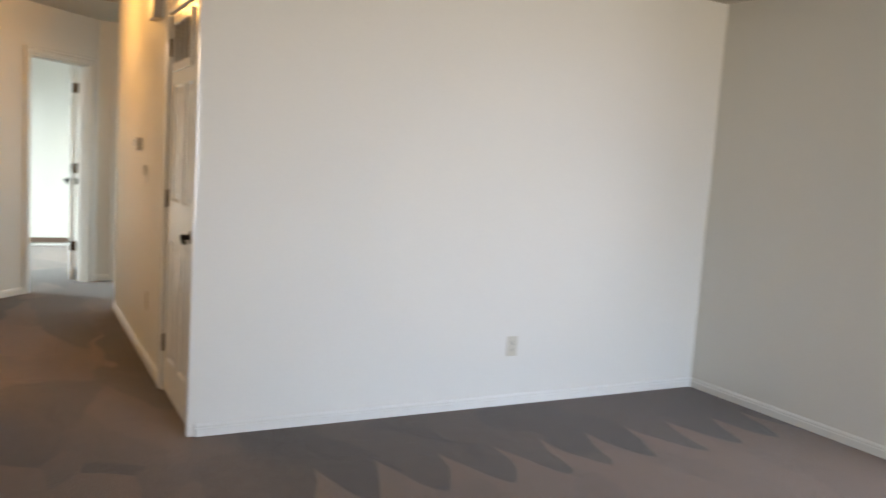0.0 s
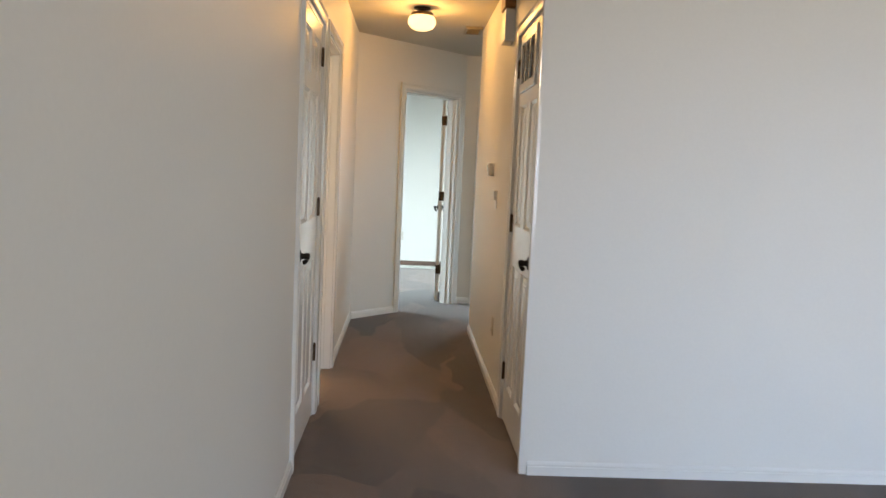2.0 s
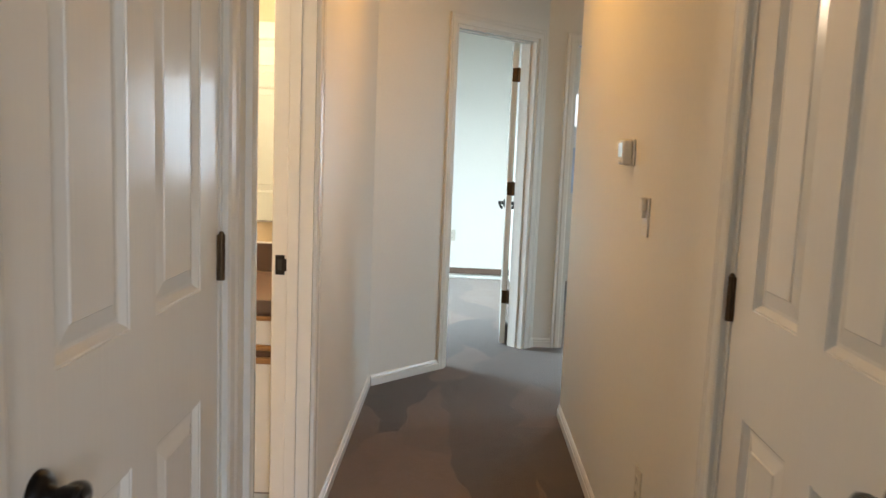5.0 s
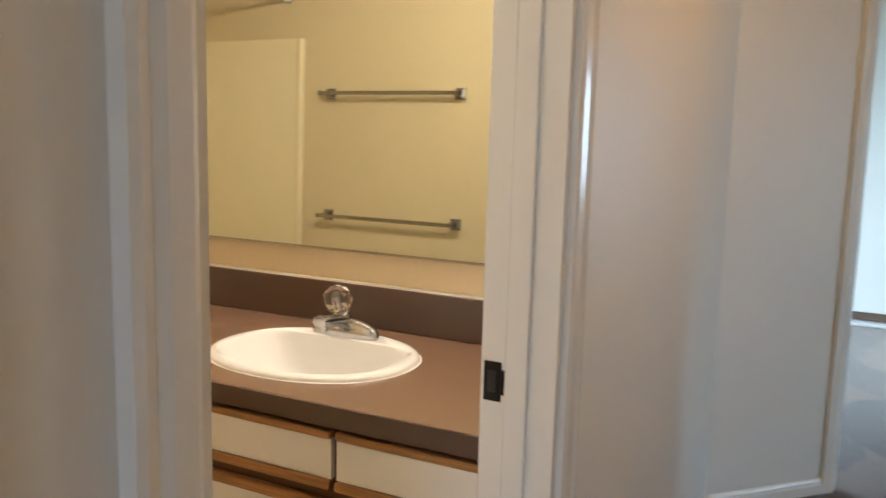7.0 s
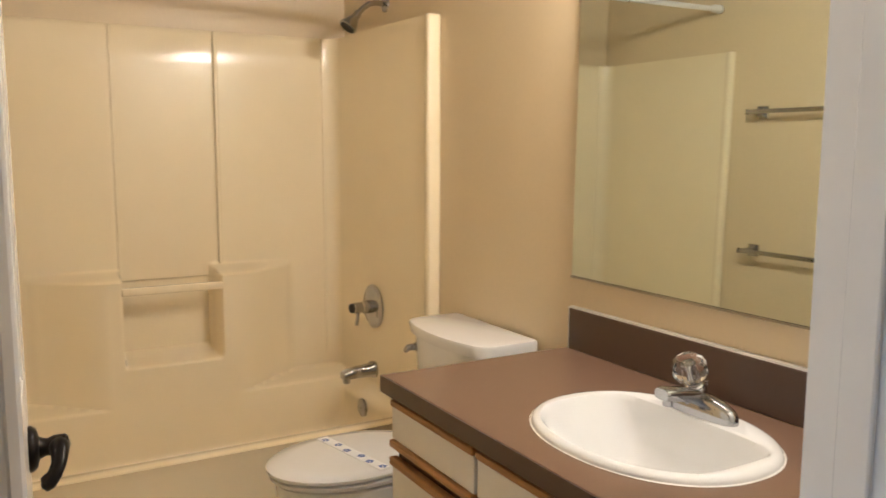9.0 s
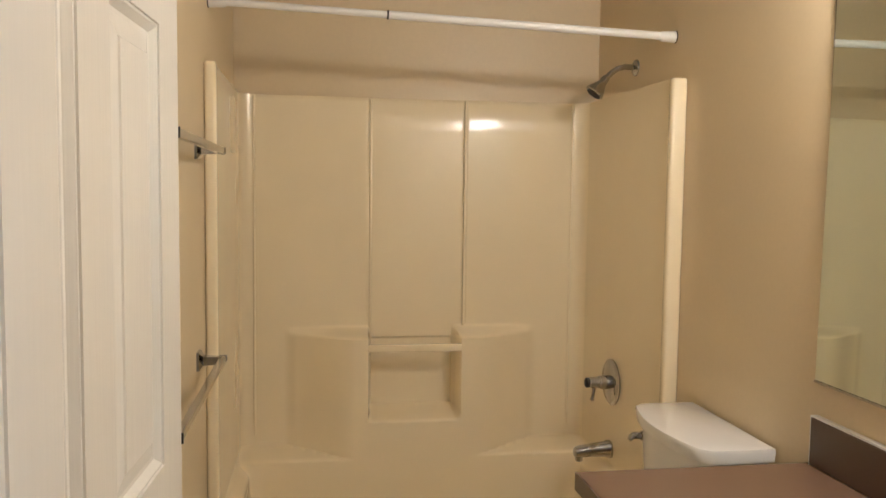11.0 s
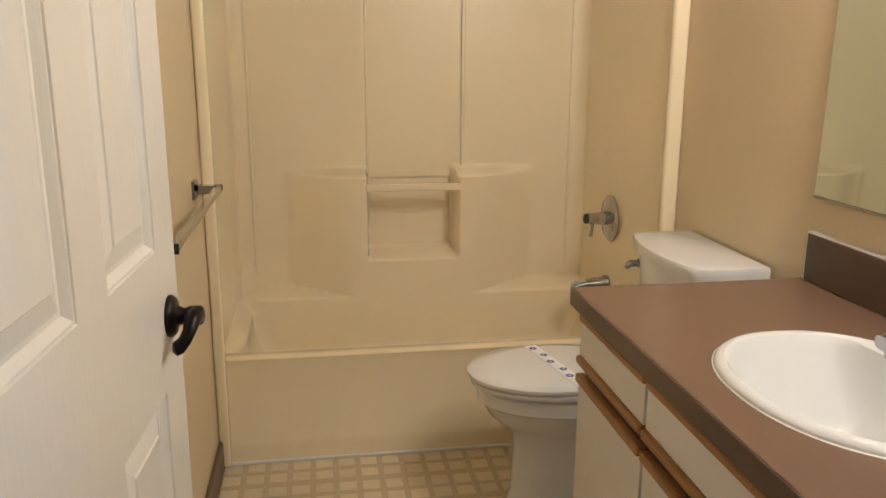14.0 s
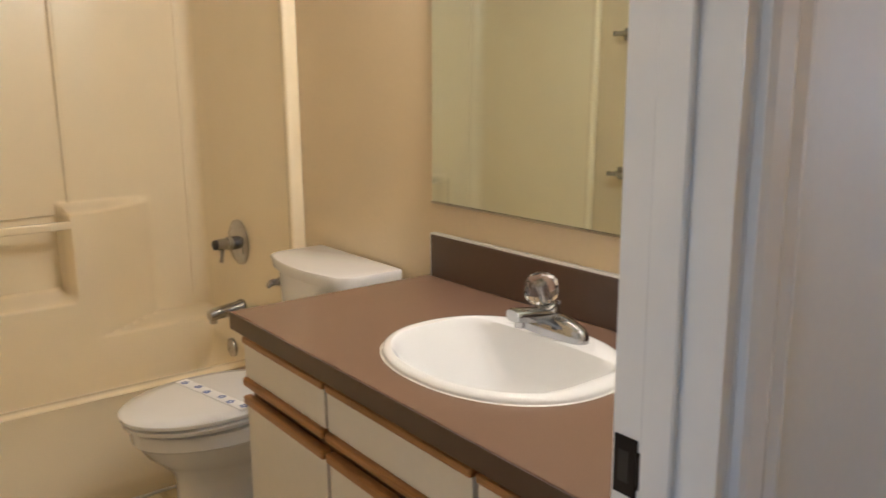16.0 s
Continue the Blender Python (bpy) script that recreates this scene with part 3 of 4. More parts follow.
# first bedroom's door, opened edge-on to the hall
hx = P0[0] + (S1 - 0.018) * DX - (TW + 0.004) * DY
hy = P0[1] + (S1 - 0.018) * DY + (TW + 0.004) * DX
b1 = make_door("door_4", Matrix.Translation((hx - 0.012, hy + 0.012, 0.012)) @ Matrix.Rotation(radians(87.5), 4, "Z"), S1 - S0 - 0.04, "open white panel bedroom door with a black lever")
for z in (0.335, 1.075, 1.825):
    h = hinge(b1, 0.0, -0.004, z - 0.012, 1)
    part("hinge_leaf", boxes([(-0.0025, -0.0005, 0.0, 0.034, z - 0.057, z + 0.033), (-0.006, -0.004, -0.034, -0.003, z - 0.057, z + 0.033)]), BRASS, h)
# second bedroom's door, folded back against its wall
b2 = make_door("door_5", Matrix.Translation((1.312, Y2 + TW + 0.006, 0.012)) @ Matrix.Rotation(radians(93), 4, "Z"), 0.73, "open white panel door of the second bedroom")
for z in (0.335, 1.075, 1.825):
    h = hinge(b2, 0.0, -0.004, z - 0.012, 1)
    part("hinge_leaf", box(-0.004, -0.001, 0.0, 0.034, z - 0.057, z + 0.033), BRASS, h)


# ---- wall fittings ----
def outlet(m, label):
    """A duplex socket: the plate's back on y = 0, face towards -y, centred at the origin."""
    e = thing("outlet", label, "outlet", group="wall sockets", m=m)
    part("plate", box(-0.035, 0.035, -0.006, 0, -0.0575, 0.0575, 0.003), PLASTIC, e)
    for z in (-0.021, 0.021):
        r = part("socket", loft([[(x, -0.006, zz + z) for x, _, zz in [(a, 0, c) for a, c, _ in oval(0, 0, 0.0165, 0.0145, 0, 24, 3.0)]], [(x, -0.0085, zz + z) for x, _, zz in [(a, 0, c) for a, c, _ in oval(0, 0, 0.016, 0.014, 0, 24, 3.0)]]]), PLASTIC, e)
        for x in (-0.006, 0.006):
            part("slot", box(x - 0.0012, x + 0.0012, -0.0090, -0.0080, z - 0.002, z + 0.007), DARK, r)
        part("slot", box(-0.002, 0.002, -0.0090, -0.0080, z - 0.010, z - 0.006), DARK, r)
    part("screw", lathe([(0, -0.005), (0.003, -0.0065), (0, -0.0072)], 10, "y"), PLASTIC, e)
    return e


outlet(Matrix.Translation((2.904, YL, 0.345)), "ivory duplex wall outlet above the baseboard")
outlet(Matrix.Translation((0.50, YF, 0.425)), "ivory duplex wall outlet in the bedroom")
EAST = Matrix(((0, 1, 0, XR), (-1, 0, 0, 0), (0, 0, 1, 0), (0, 0, 0, 1)))


def on_east(y, z):
    return Matrix.Translation((0, y, z)) @ EAST


outlet(on_east(6.47, 0.39), "ivory duplex wall outlet in the hall")

th = thing("thermostat", "white round-cornered wall thermostat with a pale display", "thermostat", m=on_east(6.88, 1.352))
part("base", box(-0.052, 0.052, -0.008, 0, -0.044, 0.044, 0.004), WHITE_PLASTIC, th)
part("body", box(-0.048, 0.048, -0.038, -0.008, -0.042, 0.042, 0.010, 3), WHITE_PLASTIC, th)
part("display", box(-0.034, 0.030, -0.0395, -0.0365, -0.016, 0.030, 0.001, 1), LCD, th, "pale blue-grey glossy display")
part("button", box(-0.02, 0.02, -0.0400, -0.0370, -0.034, -0.026, 0.001, 1), PLASTIC, th)

sw = thing("light_switch", "white rocker light switch on the hall wall", "switch", m=on_east(6.61, 1.165))
part("plate", box(-0.035, 0.035, -0.006, 0, -0.0575, 0.0575, 0.003), WHITE_PLASTIC, sw)
part("toggle", box(-0.005, 0.005, -0.018, -0.005, -0.004, 0.020, 0.002), WHITE_PLASTIC, sw)
for z in (-0.030, 0.030):
    part("screw", lathe([(0, -0.005), (0.003, -0.0065), (0, -0.0072)], 10, "y", (0, 0, z)), PLASTIC, sw)
# the small remote on the upper half of the switch plate
part("cradle", box(-0.020, 0.020, -0.022, -0.006, 0.018, 0.056, 0.004), WHITE_PLASTIC, sw)

ch = thing("door_chime", "white door chime box with a dark wooden top", "chime", m=on_east(6.22, 2.16))
part("box", box(-0.085, 0.085, -0.055, 0, -0.09, 0.085, 0.004), WHITE_PLASTIC, ch)
part("top", box(-0.092, 0.092, -0.062, 0, 0.092, 0.27, 0.005), OAK, ch, "dark wooden top part")
part("bottom", box(-0.08, 0.08, -0.05, -0.003, -0.094, -0.089), PLASTIC, ch)

# ceiling lamp of the hall
lp = thing("ceiling_light", "small opal glass hall lamp with a dark bronze holder, lit", "ceiling lamp", m=Matrix.Translation((*LAMP, 0)))
part("canopy", lathe([(0, 2.47), (0.060, 2.47), (0.058, 2.458), (0.030, 2.450), (0.018, 2.446), (0.018, 2.436), (0, 2.434)], 32), BRONZE, lp, "", True)
part("collar", lathe([(0, 2.438), (0.062, 2.438), (0.077, 2.432), (0.079, 2.418), (0.073, 2.413), (0, 2.413)], 36), BRASS, lp, "dark brass collar", True)
gl = part("globe", lathe([(0.073, 2.4125), (0.091, 2.401), (0.099, 2.379), (0.096, 2.354), (0.078, 2.329), (0.048, 2.313), (0.0, 2.307)], 40), GLOBE, lp, "glowing opal glass globe", True)
gl.visible_shadow = False
sv = thing("ceiling_vent", "small tan louvred vent cover on the hall ceiling", "vent")
part("frame", boxes([(0.97, 1.11, 8.03, 8.05, 2.452, 2.469), (0.97, 1.11, 8.30, 8.32, 2.452, 2.469), (0.97, 0.99, 8.05, 8.30, 2.452, 2.469), (1.09, 1.11, 8.05, 8.30, 2.452, 2.469)], 0.003, 1), TAN_AND_SHADE, sv)
# dark sheet for the shaded depth above the louvres
part("shade_sheet", box(0.99, 1.09, 8.05, 8.30, 2.466, 2.469), DARK, sv)
for i in range(9):
    vs = part("slat", box(0.99, 1.09, -0.010, 0.010, -0.0008, 0.0008), TAN_AND_SHADE, sv)
    vs.matrix_local = Matrix.Translation((0, 8.066 + i * 0.027, 2.459)) @ Matrix.Rotation(radians(32), 4, "X")

# ---- bathroom: tub and surround ----
TX = -2.065          # front of the tub
SX, SY0, SY1 = -2.842, 5.985, 7.432
ST = 1.835           # top of the surround
RIM = 0.364


def smooth(a, b, v):
    u = min(1.0, max(0.0, (v - a) / (b - a)))
    return u * u * (3 - 2 * u)


def relief(y, z):
    """How far the moulded back stands out of its plane: two shelf blocks, a niche between, seats in the corners."""
    n0, n1 = 6.505, 6.872
    left = 0.10 * smooth(6.160, 6.215, y) + 0.90 * smooth(6.17, 6.45, y)
    right = 0.10 * (1 - smooth(7.175, 7.23, y)) + 0.90 * (1 - smooth(6.93, 7.22, y))
    block = 0.137 * min(left, right) * (1 - smooth(0.855, 0.892, z))
    seat = 0.137 * (1 - smooth(0.368, 0.402, z))
    out = max(block, seat)
    inside = smooth(n0 - 0.006, n0 + 0.012, y) * (1 - smooth(n1 - 0.012, n1 + 0.006, y))
    niche = inside * smooth(0.515, 0.552, z)
    out -= niche * (out + 0.010 + 0.014 * (1 - smooth(0.834, 0.842, z)))
    centre = smooth(6.512, 6.524, y) * (1 - smooth(6.904, 6.916, y)) * smooth(0.86, 0.90, z) * (1 - niche)
    return out - 0.010 * centre + 0.03 * (1 - smooth(0.10, 0.55, z)) + 0.10 * (1 - smooth(0.05, 0.17, z))


def surround_mesh():
    plan = []
    r, x0 = 0.055, TX + 0.02
    for i in range(9):
        plan.append((x0 + (SX + r - x0) * i / 8, SY0, 0.0))
    for i in range(1, 9):
        a = math.pi / 2 * i / 8
        plan.append((SX + r - r * math.sin(a), SY0 + r - r * math.cos(a), 0.0))
    ys = np.linspace(SY0 + r, SY1 - r, 190)[1:]
    plan += [(SX, float(y), 1.0) for y in ys]
    for i in range(1, 9):
        a = math.pi / 2 * i / 8
        plan.append((SX + r - r * math.cos(a), SY1 - r + r * math.sin(a), 0.0))
    for i in range(1, 9):
        plan.append((SX + r + (x0 - SX - r) * i / 8, SY1 + 0.024 * (i / 8) ** 3, 0.0))
    zs = list(np.linspace(0.058, 0.33, 26)) + list(np.linspace(0.338, 0.95, 130)) + [1.1, 1.3, 1.5, 1.7, ST - 0.02, ST - 0.006, ST]
    bm = bmesh.new()
    rows = []
    for z in zs:
        z = float(z)
        lip = 0.010 * (max(0.0, (z - (ST - 0.02)) / 0.02)) ** 2
        row = []
        for x, y, back in plan:
            dx = relief(y, z) * max(0.0, 1 - (x - SX) / 0.5)
            ends = (0.05 * (1 - smooth(0.32, 0.40, z)) + 0.07 * (1 - smooth(0.05, 0.30, z))) * (1 - smooth(TX - 0.30, TX - 0.06, x))
            mid = (SY0 + SY1) / 2
            row.append(bm.verts.new((x + dx - lip * back, mid + (y - mid) * (1 - 2 * ends / (SY1 - SY0)), z)))
        rows.append(row)
    for a, b in zip(rows, rows[1:]):
        for i in range(len(plan) - 1):
            bm.faces.new((a[i], a[i + 1], b[i + 1], b[i]))
    # top ledge back to the walls
    top = []
    for x, y, back in plan:
        if back or (SX + 0.001 > x):
            q = (BX0 + 0.001, y)
        else:
            q = (x, BY0 + 0.001 if y < 6.5 else BY1 - 0.001)
        top.append(bm.verts.new((q[0], q[1], ST + 0.002)))
    for i in range(len(plan) - 1):
        bm.faces.new((rows[-1][i], rows[-1][i + 1], top[i + 1], top[i]))
    return bm


tub = thing("bathtub", "almond one-piece fibreglass tub and shower surround", "bathtub")
part("surround", surround_mesh(), FIBER, tub, "moulded almond wall surround with shelves", True)
for y0, y1 in ((BY0 + 0.001, SY0 + 0.012), (SY1 + 0.014, BY1 - 0.001)):
    part("edge_flange", box(TX + 0.012, TX + 0.045, y0, y1, 0.0, ST + 0.003, 0.010, 3), FIBER, tub, "", True)
for y, proud in ((6.514, 0.002), (6.910, 0.005)):
    part("rib", box(SX - 0.012, SX + proud, y - 0.005, y + 0.005, 0.86, ST - 0.004, 0.003), FIBER, tub, "", True)
for y in (SY0 + 0.058, SY1 - 0.058):
    part("rib", tube([(SX, y, 0.415), (SX, y, ST - 0.03), (SX - 0.001, y, ST - 0.006)], [0.0055, 0.0055, 0.004], 10), FIBER, tub, "", True)
# basin: rings from the apron's foot over the rim and down inside
def rect_ring(x0, x1, y0, y1, z, r, n=8):
    pts = []
    for cx, cy, a0 in ((x1 - r, y1 - r, 0), (x0 + r, y1 - r, 90), (x0 + r, y0 + r, 180), (x1 - r, y0 + r, 270)):
        for i in range(n + 1):
            a = radians(a0 + 90 * i / n)
            pts.append((cx + r * math.cos(a), cy + r * math.sin(a), z))
    return pts


yl, yr = BY0 + 0.004, BY1 - 0.004
rings = [rect_ring(BX0 + 0.004, TX + 0.014, yl, yr, 0.0, 0.012), rect_ring(BX0 + 0.004, TX + 0.014, yl, yr, 0.05, 0.012), rect_ring(BX0 + 0.004, TX + 0.012, yl, yr, 0.075, 0.012), rect_ring(BX0 + 0.004, TX, yl, yr, 0.10, 0.012),
         rect_ring(BX0 + 0.004, TX - 0.002, yl, yr, 0.33, 0.012), rect_ring(BX0 + 0.004, TX + 0.004, yl, yr, 0.355, 0.012), rect_ring(BX0 + 0.004, TX + 0.006, yl, yr, 0.362, 0.012), rect_ring(BX0 + 0.004, TX + 0.001, yl, yr, RIM - 0.003, 0.012),
         rect_ring(BX0 + 0.006, TX - 0.010, yl + 0.004, yr - 0.004, RIM, 0.014), rect_ring(SX - 0.02, TX - 0.060, SY0 - 0.012, SY1 + 0.012, RIM, 0.03), rect_ring(SX - 0.02, TX - 0.072, SY0 - 0.012, SY1 + 0.012, RIM - 0.008, 0.03),
         rect_ring(SX - 0.02, TX - 0.082, SY0 - 0.012, SY1 + 0.012, RIM - 0.04, 0.03), rect_ring(SX - 0.02, TX - 0.125, SY0 - 0.012, SY1 + 0.012, 0.10, 0.03), rect_ring(SX - 0.02, TX - 0.18, SY0 - 0.012, SY1 + 0.012, 0.062, 0.03)]
part("basin", loft(rings), FIBER, tub, "almond tub basin and apron", True)
part("grab_bar", box(-2.722, -2.700, 6.498, 6.882, 0.803, 0.834, 0.006, 3), FIBER, tub, "pale moulded wash-cloth bar", True)
part("caulk_line", box(TX + 0.010, TX + 0.024, yl + 0.01, yr - 0.01, -0.004, 0.005, 0.002), CAULK, tub, "white caulk line")

VX, VZ = -2.455, 0.722
vl = thing("shower_valve", "round chrome shower valve with a lever on the surround", "valve")
part("escutcheon", lathe([(0, SY1 + 0.001), (0.090, SY1 + 0.001), (0.090, SY1 - 0.004), (0.080, SY1 - 0.011), (0.035, SY1 - 0.014), (0, SY1 - 0.014)], 48, "y", (VX, 0, VZ)), CHROME, vl, "", True)
part("stem", lathe([(0, SY1 - 0.013), (0.027, SY1 - 0.013), (0.026, SY1 - 0.05), (0.022, SY1 - 0.054), (0.022, SY1 - 0.090), (0.018, SY1 - 0.094), (0, SY1 - 0.094)], 28, "y", (VX, 0, VZ)), CHROME, vl, "", True)
part("cap", lathe([(0, SY1 - 0.093), (0.0195, SY1 - 0.093), (0.0195, SY1 - 0.103), (0.014, SY1 - 0.107), (0, SY1 - 0.107)], 24, "y", (VX, 0, VZ)), DARK, vl, "dark end cap", True)
part("lever", tube([(VX, SY1 - 0.072, VZ - 0.018), (VX, SY1 - 0.074, VZ - 0.045), (VX, SY1 - 0.078, VZ - 0.070), (VX, SY1 - 0.079, VZ - 0.074)], [0.0075, 0.006, 0.008, 0.003], 12), CHROME, vl, "", True)
spt = thing("tub_spout", "chrome tub spout on the surround", "spout")
ZS = 0.456
part("body", loft([[(VX + a, SY1 - d, ZS + dz + c) for a, c, _ in oval(0, 0, w, h, 0, 24, 2.6)] for d, w, h, dz in ((-0.001, 0.034, 0.034, 0), (0.012, 0.034, 0.034, 0), (0.02, 0.029, 0.029, 0), (0.08, 0.027, 0.024, -0.002), (0.125, 0.026, 0.022, -0.006), (0.142, 0.022, 0.018, -0.010), (0.146, 0.012, 0.010, -0.012))]), CHROME, spt, "", True)
part("outlet_ring", lathe([(0, ZS - 0.042), (0.014, ZS - 0.042), (0.016, ZS - 0.024), (0, ZS - 0.022)], 20, "z", (VX, SY1 - 0.125, 0)), CHROME, spt, "", True)
ov = thing("overflow_plate", "round chrome overflow plate inside the tub", "drain cover")
part("plate", lathe([(0, 0.004), (0.038, 0.004), (0.037, -0.006), (0.028, -0.010), (0, -0.011)], 36, "y", (VX, SY1 - 0.055, 0.300)), CHROME, ov, "", True)
part("screw", lathe([(0, -0.010), (0.004, -0.012), (0, -0.0135)], 10, "y", (VX, SY1 - 0.055, 0.300)), CHROME, ov)

sh = thing("wall_shower", "chrome shower head on a bent arm", "shower head")
FXs, FZs = -2.47, 1.935
part("flange", lathe([(0, BY1), (0.032, BY1), (0.030, BY1 - 0.006), (0.014, BY1 - 0.014), (0, BY1 - 0.014)], 30, "y", (FXs, 0, FZs)), CHROME, sh, "", True)
arm_pts = [(FXs, BY1 - 0.005, FZs), (FXs, BY1 - 0.045, FZs + 0.002), (FXs, BY1 - 0.075, FZs - 0.006), (FXs, BY1 - 0.100, FZs - 0.024), (FXs, BY1 - 0.125, FZs - 0.050)]
part("arm", tube(arm_pts, 0.011, 14), CHROME, sh, "", True)
hd = Vector((0, -0.62, -0.78)).normalized()
hp = Vector(arm_pts[-1])
hq = hd.to_track_quat("Z", "Y").to_matrix().to_4x4()
head = part("head", lathe([(0, -0.012), (0.014, -0.012), (0.017, 0.0), (0.015, 0.010), (0.018, 0.020), (0.030, 0.042), (0.036, 0.056), (0.037, 0.064), (0.033, 0.068), (0, 0.068)], 32), CHROME, sh, "", True)
head.matrix_local = Matrix.Translation(hp) @ hq
face = part("nozzle_face", lathe([(0, 0.0675), (0.030, 0.0675), (0.028, 0.0705), (0, 0.0705)], 28), DARK, sh, "dark nozzle face", True)
face.matrix_local = Matrix.Translation(hp) @ hq

rod = thing("shower_rod", "white tension shower rod across the tub", "curtain rod")
RX, RZ0, RZ1 = -2.13, 2.035, 1.988
def rz(y):
    return RZ0 + (RZ1 - RZ0) * (y - BY0) / (BY1 - BY0)
part("inner_tube", tube([(RX, BY0 + 0.05, rz(BY0 + 0.05)), (RX, 6.53, rz(6.53))], 0.0115, 20), WHITE_PLASTIC, rod, "", True)
part("outer_tube", tube([(RX, 6.522, rz(6.522)), (RX, BY1 - 0.04, rz(BY1 - 0.04))], 0.0135, 20), WHITE_PLASTIC, rod, "", True)
part("joint_ring", tube([(RX, 6.517, rz(6.517)), (RX, 6.523, rz(6.523))], 0.0142, 20), DARK, rod, "dark joint ring")
for y, d in ((BY0, 1), (BY1, -1)):
    part("end_cap", tube([(RX, y + d * 0.003, rz(y)), (RX, y + d * 0.006, rz(y)), (RX, y + d * 0.05, rz(y)), (RX, y + d * 0.056, rz(y))], [0.020, 0.0195, 0.0175, 0.0145], 20), WHITE_PLASTIC, rod, "grey-white end cap", True)
    part("end_pad", tube([(RX, y + d * 0.0005, rz(y)), (RX, y + d * 0.004, rz(y))], 0.0205, 20), DARK, rod, "dark rubber pad")

# towel bars
def towel_bar(z):
    e = thing("towel_bar", "square chrome towel bar on the bathroom wall", "towel bar", group="towel bars")
    y = BY0 + 0.068
    part("bar", box(-1.885, -1.125, y - 0.009, y + 0.009, z - 0.009, z + 0.009, 0.002, 1), CHROME, e)
    for x in (-1.862, -1.148):
        part("post", loft([[(x + sx * w, yy, z + sz * h) for sx, sz in ((-1, -1), (1, -1), (1, 1), (-1, 1))] for yy, w, h in ((BY0 - 0.001, 0.027, 0.027), (BY0 + 0.007, 0.026, 0.026), (BY0 + 0.016, 0.013, 0.013), (y, 0.011, 0.010))]), CHROME, e)
    for x, d in ((-1.885, -1), (-1.125, 1)):
        part("end_cap", box(x - 0.001, x + d * 0.004, y - 0.011, y + 0.011, z - 0.011, z + 0.011, 0.001, 1), DARK if d > 0 else CHROME, e)
    return e


towel_bar(1.563)
towel_bar(0.962)

# ---- vanity ----
CX0, CX1, CY0, CZ = -1.272, BX1 - 0.002, 6.900, 0.805
van = thing("vanity_cabinet", "white melamine vanity cabinet with oak finger pulls", "cabinet")
FY = 6.918
part("body", boxes([(CX0 + 0.022, CX1, FY + 0.018, BY1 - 0.002, 0.09, 0.60), (CX0 + 0.022, CX1, FY + 0.018, FY + 0.030, 0.60, CZ - 0.042),
                   (CX0 + 0.022, CX0 + 0.038, FY + 0.030, BY1 - 0.002, 0.60, CZ - 0.042), (CX1 - 0.016, CX1, FY + 0.030, BY1 - 0.002, 0.60, CZ - 0.042), (CX0 + 0.04, CX1, FY + 0.08, BY1 - 0.01, 0.0, 0.09)]), MELAMINE, van)
# oak coloured dark to give the shade between the fronts
part("face_frame", box(CX0 + 0.03, CX1, FY + 0.014, FY + 0.0185, 0.10, CZ - 0.042), OAK_SHADED, van, "oak face frame, darkened for the shade in the gaps")
cols = ((CX0 + 0.020, -0.867), (-0.855, -0.398), (-0.386, CX1 - 0.004))
for x0, x1 in cols:
    dr = part("drawer_front", box(x0, x1, FY, FY + 0.016, 0.6445, 0.7285, 0.0015, 1), MELAMINE, van)
    part("pull_strip", box(x0, x1, FY - 0.006, FY + 0.013, 0.729, 0.746, 0.004, 2), OAK, dr, "oak strip")
    part("pull_strip", box(x0, x1, FY - 0.010, FY + 0.013, 0.624, 0.644, 0.005, 2), OAK, dr, "oak strip")
    do = part("cabinet_door", box(x0, x1, FY, FY + 0.016, 0.11, 0.5765, 0.0015, 1), MELAMINE, van)
    part("pull_strip", box(x0, x1, FY - 0.010, FY + 0.013, 0.577, 0.599, 0.005, 2), OAK, do, "oak strip")

SKX, SKY, SKA, SKB = -0.635, 7.186, 0.262, 0.212
# worktop with a real opening for the basin
def worktop():
    bm = bmesh.new()
    n = 64
    def edge_pt(a, z):
        c, s = math.cos(a), math.sin(a)
        hx, hy0, hy1 = CX1 - SKX, SKY - CY0, BY1 - 0.003 - SKY
        k = []
        if c > 1e-9: k.append((CX1 - SKX) / c)
        if c < -1e-9: k.append((CX0 - SKX) / c)
        if s > 1e-9: k.append(hy1 / s)
        if s < -1e-9: k.append(-hy0 / s)
        q = min(v for v in k if v > 0)
        return (SKX + q * c, SKY + q * s, z)
    angs = [2 * math.pi * i / n for i in range(n)]
    for x, y in ((CX0, CY0), (CX1, CY0), (CX0, BY1 - 0.003), (CX1, BY1 - 0.003)):
        angs.append(math.atan2(y - SKY, x - SKX) % (2 * math.pi))
    angs = sorted(set(angs))
    for zz in (CZ, CZ - 0.04):
        inn = [bm.verts.new((SKX + (SKA - 0.012) * math.cos(a), SKY + (SKB - 0.012) * math.sin(a), zz)) for a in angs]
        out = [bm.verts.new(edge_pt(a, zz)) for a in angs]
        for i in range(len(angs)):
            j = (i + 1) % len(angs)
            bm.faces.new((inn[i], inn[j], out[j], out[i]))
    return bm


wt = thing("worktop", "brown laminate vanity worktop with a darker edge", "worktop")
part("top", worktop(), LAMINATE, wt)
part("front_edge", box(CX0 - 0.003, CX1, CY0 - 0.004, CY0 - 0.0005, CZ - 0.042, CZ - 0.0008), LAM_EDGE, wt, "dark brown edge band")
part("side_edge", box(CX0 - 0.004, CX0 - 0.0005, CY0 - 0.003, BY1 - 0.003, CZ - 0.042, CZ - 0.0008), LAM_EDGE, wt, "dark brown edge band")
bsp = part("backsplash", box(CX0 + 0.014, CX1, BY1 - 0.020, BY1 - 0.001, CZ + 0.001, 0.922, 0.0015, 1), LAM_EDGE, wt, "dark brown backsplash")
